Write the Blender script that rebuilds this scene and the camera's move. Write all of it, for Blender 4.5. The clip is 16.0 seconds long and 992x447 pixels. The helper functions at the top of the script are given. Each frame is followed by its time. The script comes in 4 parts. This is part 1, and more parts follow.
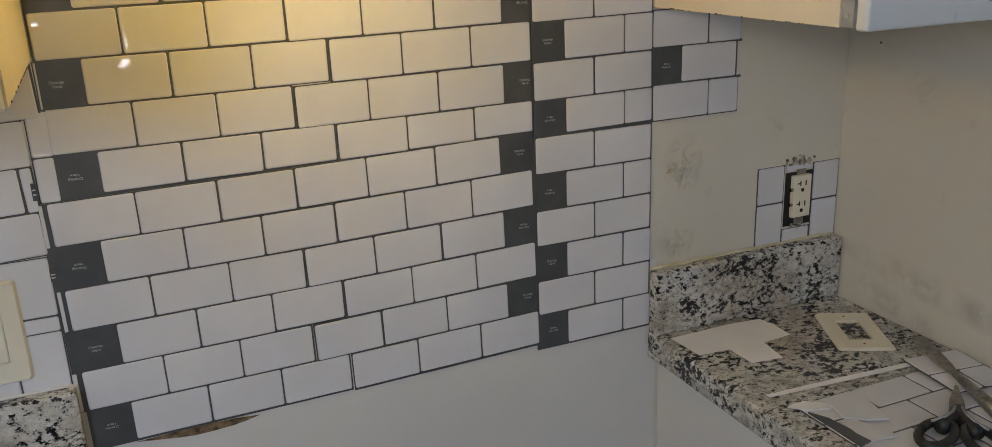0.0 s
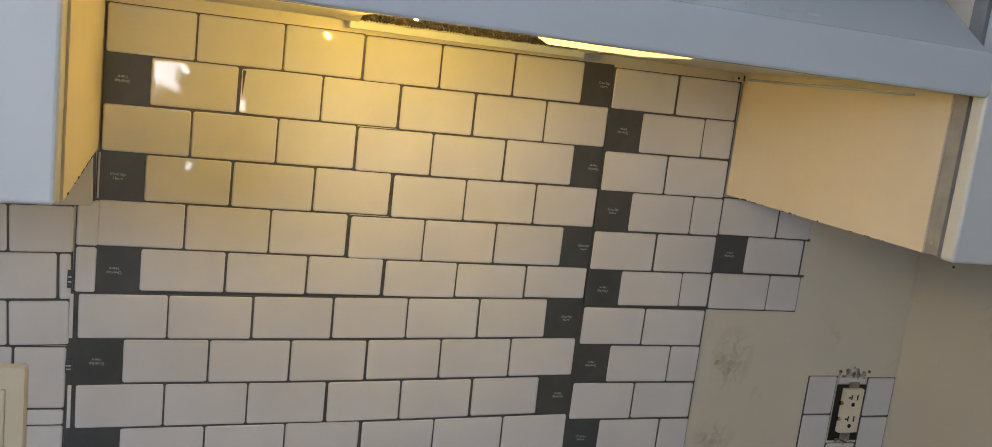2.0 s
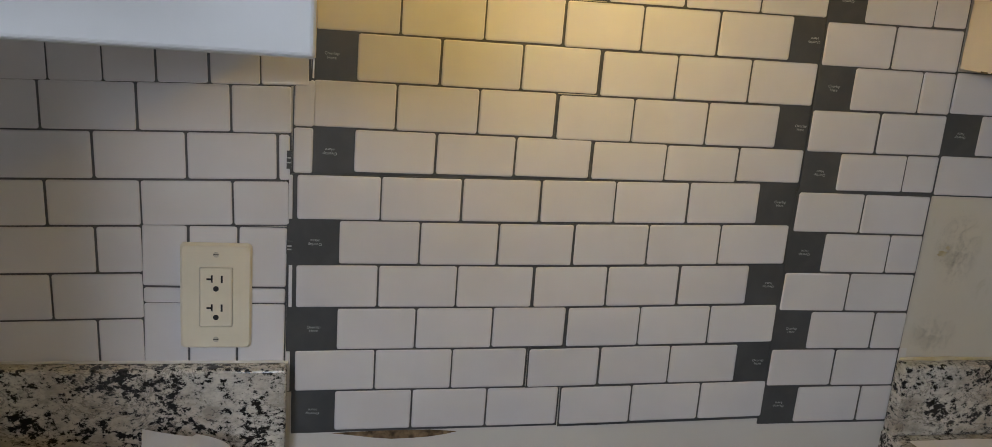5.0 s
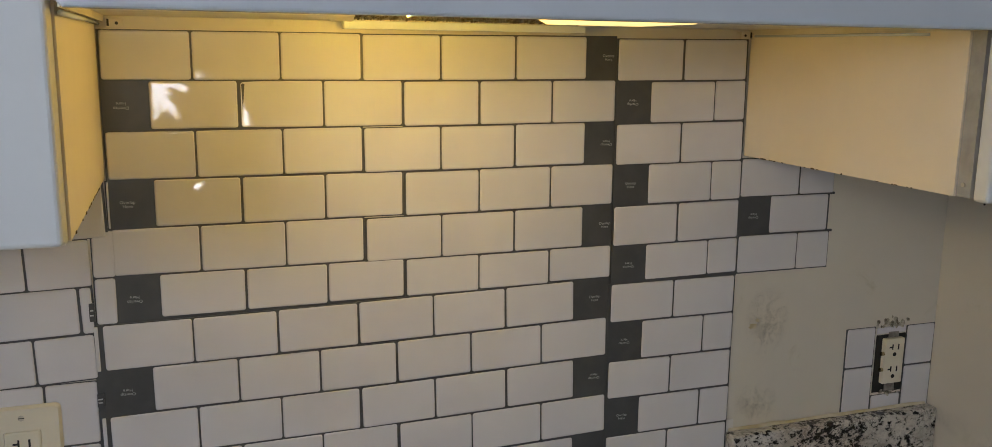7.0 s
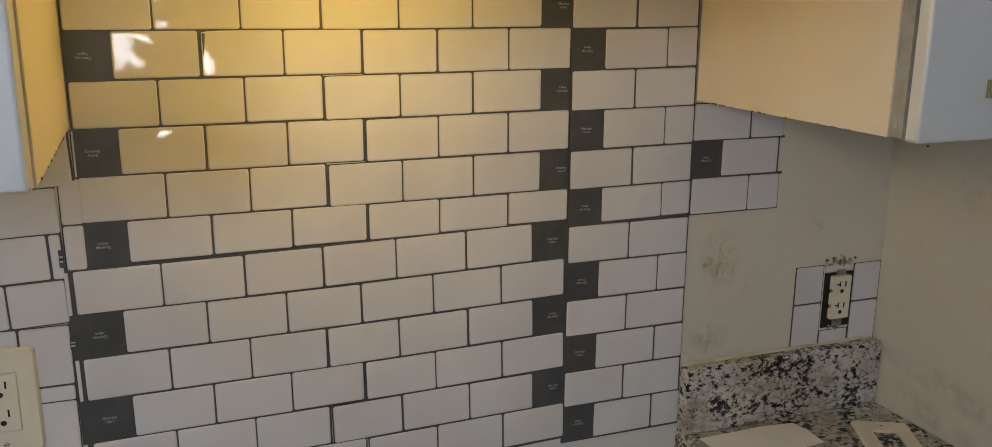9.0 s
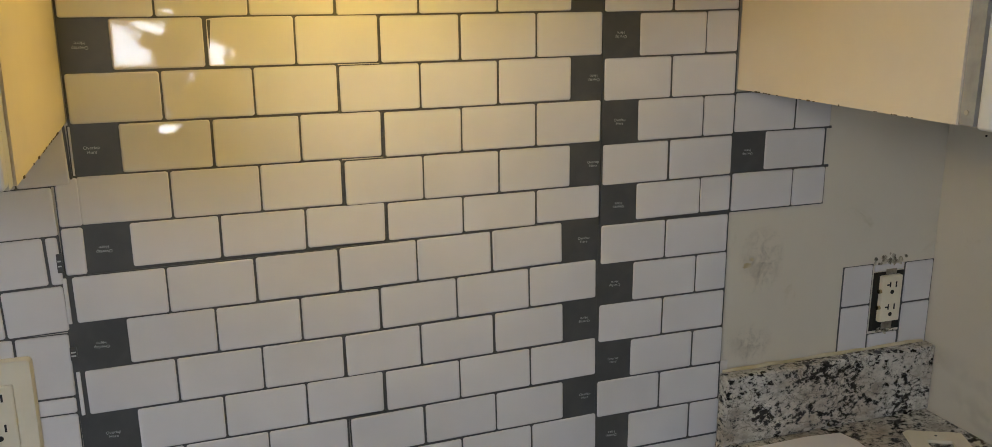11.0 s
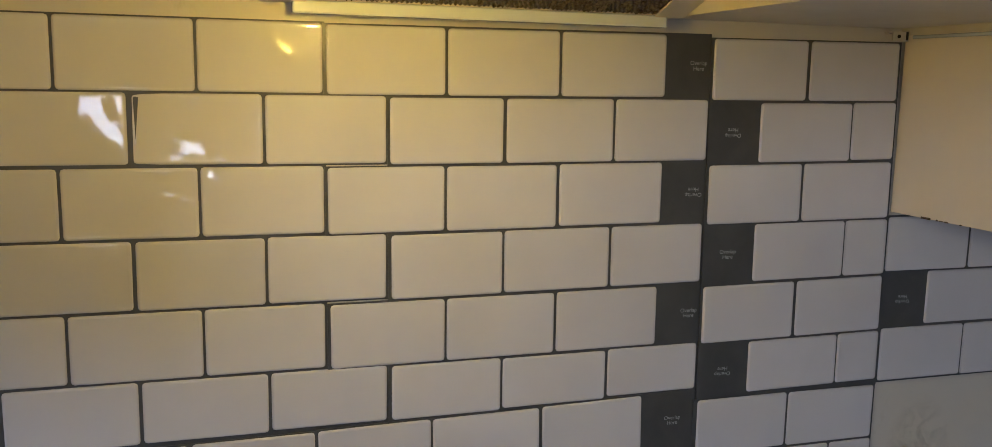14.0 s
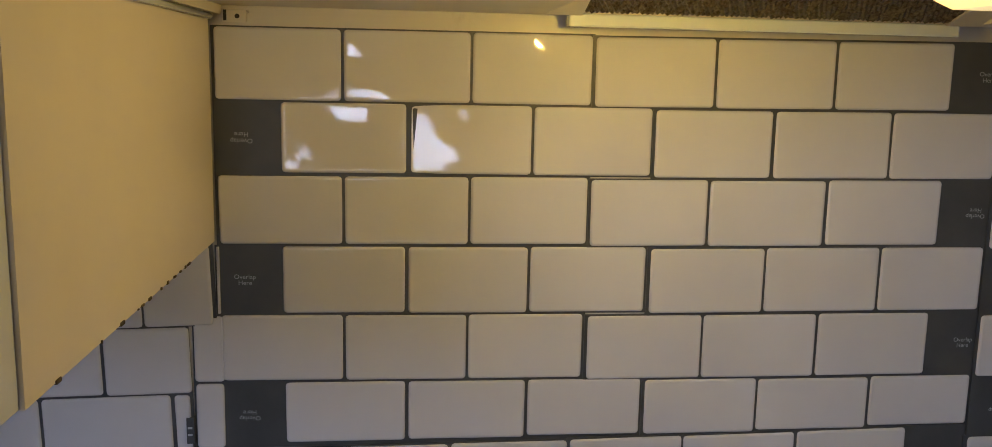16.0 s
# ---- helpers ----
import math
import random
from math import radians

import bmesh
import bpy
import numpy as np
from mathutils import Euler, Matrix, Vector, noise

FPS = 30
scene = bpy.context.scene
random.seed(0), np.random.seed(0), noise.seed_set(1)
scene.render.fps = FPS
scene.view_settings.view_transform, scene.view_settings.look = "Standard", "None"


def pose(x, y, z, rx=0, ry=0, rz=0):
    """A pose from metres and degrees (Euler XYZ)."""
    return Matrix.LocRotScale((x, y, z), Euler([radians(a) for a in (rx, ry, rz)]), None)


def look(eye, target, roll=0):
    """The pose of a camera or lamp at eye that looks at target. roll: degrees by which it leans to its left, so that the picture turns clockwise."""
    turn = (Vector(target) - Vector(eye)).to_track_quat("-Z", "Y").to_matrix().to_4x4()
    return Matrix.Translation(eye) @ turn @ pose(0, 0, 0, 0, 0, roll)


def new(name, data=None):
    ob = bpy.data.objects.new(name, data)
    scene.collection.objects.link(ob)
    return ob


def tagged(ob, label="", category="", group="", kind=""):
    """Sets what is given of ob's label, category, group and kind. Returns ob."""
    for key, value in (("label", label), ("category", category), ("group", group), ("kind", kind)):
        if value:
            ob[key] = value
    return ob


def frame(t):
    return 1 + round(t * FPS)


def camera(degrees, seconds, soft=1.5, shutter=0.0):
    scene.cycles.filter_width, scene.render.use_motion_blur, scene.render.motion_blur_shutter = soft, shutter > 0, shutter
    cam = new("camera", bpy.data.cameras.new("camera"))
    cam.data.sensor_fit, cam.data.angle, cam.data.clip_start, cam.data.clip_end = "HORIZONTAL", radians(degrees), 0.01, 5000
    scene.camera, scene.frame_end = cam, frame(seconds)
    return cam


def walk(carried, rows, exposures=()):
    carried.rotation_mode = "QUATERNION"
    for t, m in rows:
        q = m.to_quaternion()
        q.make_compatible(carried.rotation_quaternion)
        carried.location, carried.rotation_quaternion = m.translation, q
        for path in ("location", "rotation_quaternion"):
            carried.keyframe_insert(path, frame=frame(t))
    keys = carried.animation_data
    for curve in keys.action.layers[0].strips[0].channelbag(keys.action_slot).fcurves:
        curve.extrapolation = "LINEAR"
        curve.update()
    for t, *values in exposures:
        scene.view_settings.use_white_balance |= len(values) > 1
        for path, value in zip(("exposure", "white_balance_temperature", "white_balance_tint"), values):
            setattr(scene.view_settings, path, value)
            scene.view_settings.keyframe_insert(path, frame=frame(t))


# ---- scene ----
cam = camera(57.0, 16.0, soft=0.55)
PATH = [
    (0, (0.0676, -1.0765, 1.5016), (0.8028, 0.6790, 0.8868), -2.14),
    (0.5, (0.0689, -1.0267, 1.5086), (0.7754, 0.7397, 0.8915), -2.04),
    (1, (0.0693, -0.9964, 1.5115), (0.7566, 0.7818, 0.9068), -0.97),
    (1.2, (0.0700, -0.9937, 1.5237), (0.7558, 0.8002, 0.9656), 0.18),
    (1.5, (0.0640, -1.0009, 1.5199), (0.7673, 0.8249, 1.1052), 3.32),
    (2, (0.0664, -1.0269, 1.5160), (0.7502, 0.8239, 1.1890), 6.99),
    (2.5, (0.0474, -1.0390, 1.5047), (0.6294, 0.8456, 1.1736), 5.74),
    (3, (0.0342, -1.0247, 1.4882), (0.5088, 0.8831, 1.1206), 5.23),
    (3.2, (0.0324, -1.0215, 1.4867), (0.4643, 0.8923, 1.0982), 4.97),
    (5.3, (-0.0103, -0.9773, 1.4506), (0.4098, 0.9020, 0.9103), 4.97),
    (5.5, (-0.0001, -0.9810, 1.4501), (0.4699, 0.8843, 0.9026), 5.31),
    (6, (0.0225, -0.9969, 1.4507), (0.5458, 0.8545, 0.9045), 5.24),
    (6.5, (0.0447, -1.0043, 1.4697), (0.6046, 0.8369, 0.9255), 3.57),
    (6.8, (0.0568, -0.9991, 1.4992), (0.7003, 0.8388, 1.0430), 1.66),
    (7, (0.0731, -1.0079, 1.5233), (0.7192, 0.8475, 1.1488), 0.75),
    (7.5, (0.0781, -1.0448, 1.5413), (0.7303, 0.8224, 1.2440), -0.14),
    (8, (0.0803, -1.0765, 1.5493), (0.7258, 0.7970, 1.2786), -0.49),
    (8.5, (0.0813, -1.0655, 1.5372), (0.7431, 0.7748, 1.1183), 0.16),
    (9, (0.0802, -1.0489, 1.5247), (0.7680, 0.7663, 1.0431), 0.45),
    (9.2, (0.0869, -1.0480, 1.5235), (0.7721, 0.7672, 1.0381), 0.43),
    (11.3, (0.1016, -0.9696, 1.5083), (0.7223, 0.8681, 1.0207), -0.62),
    (11.5, (0.1043, -0.9661, 1.5156), (0.6755, 0.8916, 1.0440), -0.70),
    (12, (0.1139, -0.9362, 1.5298), (0.5516, 0.9644, 1.0870), -0.70),
    (12.5, (0.1163, -0.8456, 1.5437), (0.6053, 1.0457, 1.1150), -0.19),
    (13, (0.1066, -0.7666, 1.5076), (0.7376, 1.0797, 1.0681), 0.94),
    (13.5, (0.1393, -0.7389, 1.5024), (0.7636, 1.1217, 1.1171), 1.11),
    (13.7, (0.1637, -0.7075, 1.5180), (0.7959, 1.1575, 1.1688), 1.32),
    (14, (0.1926, -0.6685, 1.4981), (0.7685, 1.2226, 1.1952), 1.14),
    (14.2, (0.1911, -0.6474, 1.4983), (0.6909, 1.2630, 1.1812), 1.01),
    (14.5, (0.1733, -0.6215, 1.4988), (0.5410, 1.3184, 1.1799), 0.73),
    (14.8, (0.1610, -0.6109, 1.5086), (0.3047, 1.3521, 1.1533), 0.27),
    (15, (0.1520, -0.6093, 1.5042), (0.2083, 1.3594, 1.1563), 0.14),
    (15.5, (0.1381, -0.6244, 1.5091), (0.1326, 1.3436, 1.1531), 0.47),
    (16, (0.1354, -0.6518, 1.5139), (0.3249, 1.3107, 1.1779), 1.34),
]
# seconds, stops, kelvin, tint: the phone's own metering
EXPOSURE = [(0.0, 0.05, 6230, 13), (2.0, 0.02, 6450, 13), (3.0, -0.06, 6500, 14), (5.5, -0.14, 6430, 14), (6.5, -0.22, 6430, 14), (7.5, -0.15, 6620, 13), (9.0, -0.15, 6680, 14),
            (11.5, 0.00, 6270, 11), (12.5, 0.10, 6080, 12), (13.0, 0.13, 6030, 12), (13.5, -0.10, 5930, 14), (14.0, -0.47, 5680, 17), (14.5, -0.54, 5440, 20), (16.0, -0.70, 5530, 21)]
walk(cam, [(t, look(eye, target, roll)) for t, eye, target, roll in PATH], EXPOSURE)

# ---------------------------------------------------------------- light
world = bpy.data.worlds.new("world")
scene.world = world
world.use_nodes = True
wn = world.node_tree
sky = wn.nodes.new("ShaderNodeTexSky")
sky.sky_type = "NISHITA"
sky.sun_disc = False
sky.sun_elevation = radians(35)
sky.sun_rotation = radians(120)
wn.links.new(sky.outputs[0], wn.nodes["Background"].inputs[0])
wn.nodes["Background"].inputs[1].default_value = 0.1


def area(name, at, target, sx, sy, watts, colour):
    data = bpy.data.lights.new(name, "AREA")
    data.shape, data.size, data.size_y = "RECTANGLE", sx, sy
    data.energy, data.color = watts, colour
    ob = new(name, data)
    ob.matrix_world = look(at, target)
    return ob


# daylight in the window behind, the ceiling lamp of the room, the bulb of the hood
area("window_daylight", (-0.06, -2.37, 1.28), (-0.06, 0, 1.28), 0.22, 0.20, 1.6, (0.82, 0.91, 1.0))
area("large_window_daylight", (-1.30, -2.37, 1.92), (-1.30, 0, 1.70), 0.86, 0.54, 10.5, (0.70, 0.84, 1.0))
globe = bpy.data.lights.new("ceiling_globe_light", "POINT")
globe.energy, globe.color, globe.shadow_soft_size = 8.0, (0.82, 0.91, 1.0), 0.16
new("ceiling_globe_light", globe).location = (-0.80, -1.30, 2.15)
bulb = bpy.data.lights.new("hood_bulb_light", "POINT")
bulb.energy, bulb.color, bulb.shadow_soft_size = 1.5, (1.0, 0.645, 0.09), 0.003
new("hood_bulb_light", bulb).location = (0.265, -0.225, 1.5440)


# ---------------------------------------------------------------- materials
def material(name, colour, rough=0.5, metal=0.0, spec=0.5):
    m = bpy.data.materials.new(name)
    m.use_nodes = True
    b = m.node_tree.nodes["Principled BSDF"]
    b.inputs["Base Color"].default_value = (*colour, 1)
    b.inputs["Roughness"].default_value = rough
    b.inputs["Metallic"].default_value = metal
    b.inputs["Specular IOR Level"].default_value = spec
    return m


def node(m, kind, **values):
    n = m.node_tree.nodes.new(kind)
    for key, value in values.items():
        n.inputs[key.replace("_", " ")].default_value = value
    return n


def wire(m, a, b):
    m.node_tree.links.new(a, b)


def bsdf(m):
    return m.node_tree.nodes["Principled BSDF"]


def noise_of(m, scale, detail=4.0, rough=0.5, distortion=0.0, vary=False):
    c = node(m, "ShaderNodeTexCoord")
    n = node(m, "ShaderNodeTexNoise", Scale=scale, Detail=detail, Roughness=rough, Distortion=distortion)
    if vary:
        info = node(m, "ShaderNodeObjectInfo")
        add = node(m, "ShaderNodeVectorMath")
        mul = node(m, "ShaderNodeVectorMath")
        mul.operation = "SCALE"
        comb = node(m, "ShaderNodeCombineXYZ")
        wire(m, info.outputs["Random"], comb.inputs[0])
        wire(m, info.outputs["Random"], comb.inputs[1])
        wire(m, comb.outputs[0], mul.inputs[0])
        mul.inputs["Scale"].default_value = 37.0
        wire(m, c.outputs["Object"], add.inputs[0])
        wire(m, mul.outputs[0], add.inputs[1])
        wire(m, add.outputs[0], n.inputs["Vector"])
    else:
        wire(m, c.outputs["Object"], n.inputs["Vector"])
    return n


def ramp(m, fac, stops):
    r = node(m, "ShaderNodeValToRGB")
    e = r.color_ramp.elements
    while len(e) < len(stops):
        e.new(0.5)
    for el, (p, c) in zip(e, stops):
        el.position, el.color = p, (*c, 1)
    wire(m, fac, r.inputs[0])
    return r.outputs[0]


def bump(m, heights, strength=0.3):
    last = None
    for h, dist in heights:
        b = node(m, "ShaderNodeBump", Strength=strength, Distance=dist)
        wire(m, h, b.inputs["Height"])
        if last:
            wire(m, last.outputs[0], b.inputs["Normal"])
        last = b
    wire(m, last.outputs[0], bsdf(m).inputs["Normal"])


def mottled(name, dark, light, scale=8.0, rough=0.5, relief=0.0004, fine=300.0, metal=0.0, lo=0.35, hi=0.65, vary=False):
    m = material(name, light, rough, metal)
    n = noise_of(m, scale, 5, 0.6, 0.3, vary)
    wire(m, ramp(m, n.outputs["Fac"], [(lo, dark), (hi, light)]), bsdf(m).inputs["Base Color"])
    g = noise_of(m, fine, 3, 0.6)
    rr = node(m, "ShaderNodeMapRange")
    rr.inputs[3].default_value, rr.inputs[4].default_value = max(rough - 0.08, 0.02), rough + 0.08
    wire(m, n.outputs["Fac"], rr.inputs[0])
    wire(m, rr.outputs[0], bsdf(m).inputs["Roughness"])
    bump(m, [(g.outputs["Fac"], relief)])
    return m


def tile_material(name="gloss_white_vinyl", swell=0.0042):
    m = material(name, (0.72, 0.69, 0.69), 0.045)
    n = noise_of(m, 9.0, 3, 0.5, 0.0, True)
    wire(m, ramp(m, n.outputs["Fac"], [(0.3, (0.665, 0.65, 0.675)), (0.7, (0.735, 0.72, 0.745))]), bsdf(m).inputs["Base Color"])
    wave = noise_of(m, 15.0, 1.2, 0.4, 0.4, True)
    fine = noise_of(m, 160.0, 2, 0.5, 0.0, True)
    bump(m, [(wave.outputs["Fac"], swell), (fine.outputs["Fac"], 0.00006)], 1.0)
    return m


def granite_material():
    m = material("speckled_granite", (0.6, 0.58, 0.55), 0.16)
    c = node(m, "ShaderNodeTexCoord")
    mapping = node(m, "ShaderNodeMapping")
    mapping.inputs["Scale"].default_value = (0.75, 0.9, 1.05)
    mapping.inputs["Rotation"].default_value = (0.2, 0.35, 0.3)
    wire(m, c.outputs["Object"], mapping.inputs["Vector"])

    def nz(scale, detail, rough, dist):
        n = node(m, "ShaderNodeTexNoise", Scale=scale, Detail=detail, Roughness=rough, Distortion=dist)
        wire(m, mapping.outputs[0], n.inputs["Vector"])
        return n.outputs["Fac"]

    base = ramp(m, nz(26, 5, 0.65, 0.2), [(0.36, (0.34, 0.33, 0.30)), (0.47, (0.60, 0.575, 0.53)), (0.62, (0.76, 0.74, 0.69))])
    grain, bands, drift = nz(130, 4, 0.72, 0.1), nz(26, 4, 0.62, 0.35), nz(7, 3, 0.5, 0.2)
    gathered = node(m, "ShaderNodeMath")
    gathered.operation = "MULTIPLY_ADD"
    gathered.inputs[1].default_value = 0.75
    wire(m, bands, gathered.inputs[0])
    wire(m, grain, gathered.inputs[2])
    black = ramp(m, gathered.outputs[0], [(0.915, (0, 0, 0)), (0.965, (1, 1, 1))])
    cloud = ramp(m, gathered.outputs[0], [(0.80, (0, 0, 0)), (0.95, (1, 1, 1))])
    vein = ramp(m, nz(17, 6, 0.68, 0.5), [(0.484, (0, 0, 0)), (0.497, (1, 1, 1)), (0.503, (1, 1, 1)), (0.516, (0, 0, 0))])
    speck = ramp(m, nz(210, 3, 0.6, 0.1), [(0.62, (0, 0, 0)), (0.67, (1, 1, 1))])
    rust = ramp(m, drift, [(0.50, (0, 0, 0)), (0.66, (1, 1, 1))])

    def mix(a, b, fac, amount=1.0):
        x = node(m, "ShaderNodeMix")
        x.data_type = "RGBA"
        mul = node(m, "ShaderNodeMath")
        mul.operation = "MULTIPLY"
        mul.inputs[1].default_value = amount
        wire(m, fac, mul.inputs[0])
        wire(m, mul.outputs[0], x.inputs[0])
        wire(m, a, x.inputs[6])
        if isinstance(b, tuple):
            x.inputs[7].default_value = (*b, 1)
        else:
            wire(m, b, x.inputs[7])
        return x.outputs[2]

    col = mix(base, (0.34, 0.22, 0.12), rust, 0.40)
    col = mix(col, (0.24, 0.235, 0.225), cloud, 0.6)
    col = mix(col, (0.10, 0.085, 0.07), vein, 0.55)
    col = mix(col, (0.016, 0.015, 0.016), black)
    col = mix(col, (0.05, 0.045, 0.045), speck, 0.8)
    wire(m, col, bsdf(m).inputs["Base Color"])
    g = nz(60, 3, 0.6, 0.2)
    bump(m, [(g, 0.0003)], 0.4)
    return m


def wall_material(name, light, dark, stain):
    m = material(name, light, 0.42)
    n = noise_of(m, 2.2, 5, 0.6, 0.4)
    col = ramp(m, n.outputs["Fac"], [(0.3, dark), (0.65, light)])
    s = noise_of(m, 9.0, 6, 0.7, 1.0)
    mask = ramp(m, s.outputs["Fac"], [(0.63, (0, 0, 0)), (0.74, (0.55, 0.55, 0.55))])
    x = node(m, "ShaderNodeMix")
    x.data_type = "RGBA"
    wire(m, mask, x.inputs[0])
    wire(m, col, x.inputs[6])
    x.inputs[7].default_value = (*stain, 1)
    wire(m, x.outputs[2], bsdf(m).inputs["Base Color"])
    a = noise_of(m, 55, 4, 0.55)
    b = noise_of(m, 420, 2, 0.5)
    bump(m, [(a.outputs["Fac"], 0.0012), (b.outputs["Fac"], 0.0002)], 0.35)
    return m


def glow_material(name, colour, strength):
    m = material(name, colour, 0.4)
    b = bsdf(m)
    b.inputs["Emission Color"].default_value = (*colour, 1)
    b.inputs["Emission Strength"].default_value = strength
    return m


TILE = tile_material()
FLAT_TILE = tile_material("gloss_white_vinyl_flat", 0.0014)
SKIN = [TILE]
BACKING = mottled("slate_grey_backing", (0.064, 0.067, 0.072), (0.080, 0.083, 0.088), 30, 0.38, 0.0002, 500)
PRINT = mottled("pale_grey_print", (0.42, 0.44, 0.45), (0.54, 0.55, 0.56), 300, 0.5, 0.0)
GRANITE = granite_material()
WALL = wall_material("cream_painted_plaster", (0.685, 0.637, 0.55), (0.63, 0.582, 0.50), (0.50, 0.45, 0.33))
BOARD = wall_material("white_panel", (0.72, 0.695, 0.665), (0.66, 0.635, 0.605), (0.60, 0.58, 0.54))
SIDE = mottled("cream_cabinet_side", (0.81, 0.72, 0.59), (0.865, 0.775, 0.645), 5, 0.42, 0.0003, 250)
DOOR = mottled("white_cabinet_door", (0.74, 0.75, 0.76), (0.78, 0.79, 0.80), 4, 0.30, 0.0002, 200)
WORN = mottled("chipped_particle_board", (0.05, 0.035, 0.02), (0.22, 0.16, 0.10), 160, 0.9, 0.002, 400)
STRIP = mottled("grey_metal_strip", (0.30, 0.30, 0.30), (0.40, 0.40, 0.39), 40, 0.45, 0.0003, 200)
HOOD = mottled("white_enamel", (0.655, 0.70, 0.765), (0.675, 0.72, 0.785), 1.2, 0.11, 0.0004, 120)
UNDER = mottled("greasy_cream_enamel", (0.62, 0.56, 0.44), (0.72, 0.67, 0.56), 12, 0.35, 0.0005, 90)
FILTER = mottled("greasy_aluminium_mesh", (0.05, 0.036, 0.022), (0.27, 0.22, 0.14), 420, 0.4, 0.003, 380, 0.8)
LENS = glow_material("lit_yellow_lens", (1.0, 0.74, 0.27), 1.5)
IVORY = mottled("ivory_plastic", (0.74, 0.68, 0.54), (0.80, 0.735, 0.595), 15, 0.32, 0.0001, 300)
SLOT = material("dark_slot", (0.012, 0.011, 0.010), 0.6)
SCREW = mottled("painted_steel_screw", (0.5, 0.47, 0.38), (0.62, 0.58, 0.48), 200, 0.35, 0.0002, 600, 0.5)
BRASS = mottled("aged_brass", (0.50, 0.41, 0.24), (0.62, 0.53, 0.34), 30, 0.20, 0.00003, 300, 1.0)
STEEL = mottled("worn_steel", (0.22, 0.20, 0.18), (0.42, 0.40, 0.37), 70, 0.38, 0.0004, 260, 0.9)
BLACK = mottled("black_plastic", (0.010, 0.010, 0.011), (0.03, 0.03, 0.032), 60, 0.4, 0.0003, 300)
GREYRUB = mottled("grey_rubber", (0.30, 0.31, 0.33), (0.42, 0.43, 0.45), 60, 0.6, 0.0003, 300)
FAINT = mottled("faint_grey_print", (0.59, 0.62, 0.67), (0.62, 0.655, 0.71), 60, 0.35, 0.0)
PAPER = mottled("white_release_paper", (0.82, 0.79, 0.78), (0.87, 0.84, 0.83), 14, 0.5, 0.0003, 200)
PLASTER = mottled("crumbled_plaster", (0.10, 0.085, 0.06), (0.62, 0.58, 0.48), 110, 0.95, 0.004, 240)
BACKWALL = mottled("beige_painted_wall", (0.42, 0.40, 0.37), (0.48, 0.46, 0.43), 4, 0.6, 0.0006, 120)
FLOOR = mottled("brown_floor", (0.10, 0.07, 0.045), (0.16, 0.11, 0.07), 5, 0.4, 0.0006, 90)
CEIL = mottled("white_ceiling", (0.50, 0.49, 0.47), (0.56, 0.55, 0.53), 5, 0.85, 0.001, 150)
GREASE = mottled("ochre_grease", (0.44, 0.36, 0.21), (0.60, 0.53, 0.38), 90, 0.5, 0.002, 220)
CAULK = mottled("yellowed_caulk", (0.52, 0.43, 0.24), (0.70, 0.64, 0.50), 18, 0.5, 0.001, 160)
SCORCH = mottled("scorched_brown_edge", (0.05, 0.03, 0.015), (0.30, 0.20, 0.11), 70, 0.85, 0.003, 200)
SKYGLOW = glow_material("bright_daylight", (0.86, 0.93, 1.0), 7.0)


# ---------------------------------------------------------------- builders
def obj(name, bm, mat, parent=None, label="", category="", group="", kind="", smooth=False):
    me = bpy.data.meshes.new(name)
    bmesh.ops.recalc_face_normals(bm, faces=bm.faces)
    if smooth:
        for f in bm.faces:
            f.smooth = True
    bm.to_mesh(me)
    bm.free()
    me.materials.append(mat)
    ob = new(name, me)
    if parent:
        ob.parent = parent
    return tagged(ob, label, category, group, kind)


def part(name, bm, mat, parent, label="", smooth=False):
    return obj(name, bm, mat, parent, label, smooth=smooth)


def empty(name, at, label, category, group="", kind=""):
    ob = new(name)
    ob.location = at
    ob.empty_display_size = 0.05
    return tagged(ob, label, category, group, kind)


def box(x0, x1, y0, y1, z0, z1, bevel=0.0, seg=2, bm=None):
    b = bmesh.new()
    bmesh.ops.create_cube(b, size=1.0)
    for v in b.verts:
        v.co = Vector(((x0 + x1) / 2 + v.co.x * (x1 - x0), (y0 + y1) / 2 + v.co.y * (y1 - y0), (z0 + z1) / 2 + v.co.z * (z1 - z0)))
    if bevel:
        bmesh.ops.bevel(b, geom=b.edges[:], offset=bevel, segments=seg, profile=0.5, affect="EDGES")
    if bm is None:
        return b
    me = bpy.data.meshes.new("tmp")
    b.to_mesh(me)
    b.free()
    bm.from_mesh(me)
    bpy.data.meshes.remove(me)
    return bm


def cyl(c, axis, r, length, seg=20, r2=None, bm=None, bevel=0.0):
    b = bm if bm is not None else bmesh.new()
    turn = Vector(axis).to_track_quat("Z", "Y").to_matrix().to_4x4()
    bmesh.ops.create_cone(b, cap_ends=True, segments=seg, radius1=r, radius2=r if r2 is None else r2, depth=length, matrix=Matrix.Translation(c) @ turn)
    return b


def prism(points, z0, z1, bm=None, to=None):
    """A flat outline, given in turn, raised from z0 to z1."""
    b = bm if bm is not None else bmesh.new()
    low = [b.verts.new((x, y, z0)) for x, y in points]
    high = [b.verts.new((x, y, z1)) for x, y in points]
    b.faces.new(low[::-1])
    b.faces.new(high)
    for i in range(len(points)):
        j = (i + 1) % len(points)
        b.faces.new((low[i], low[j], high[j], high[i]))
    if to:
        bmesh.ops.transform(b, matrix=to, verts=low + high)
    return b


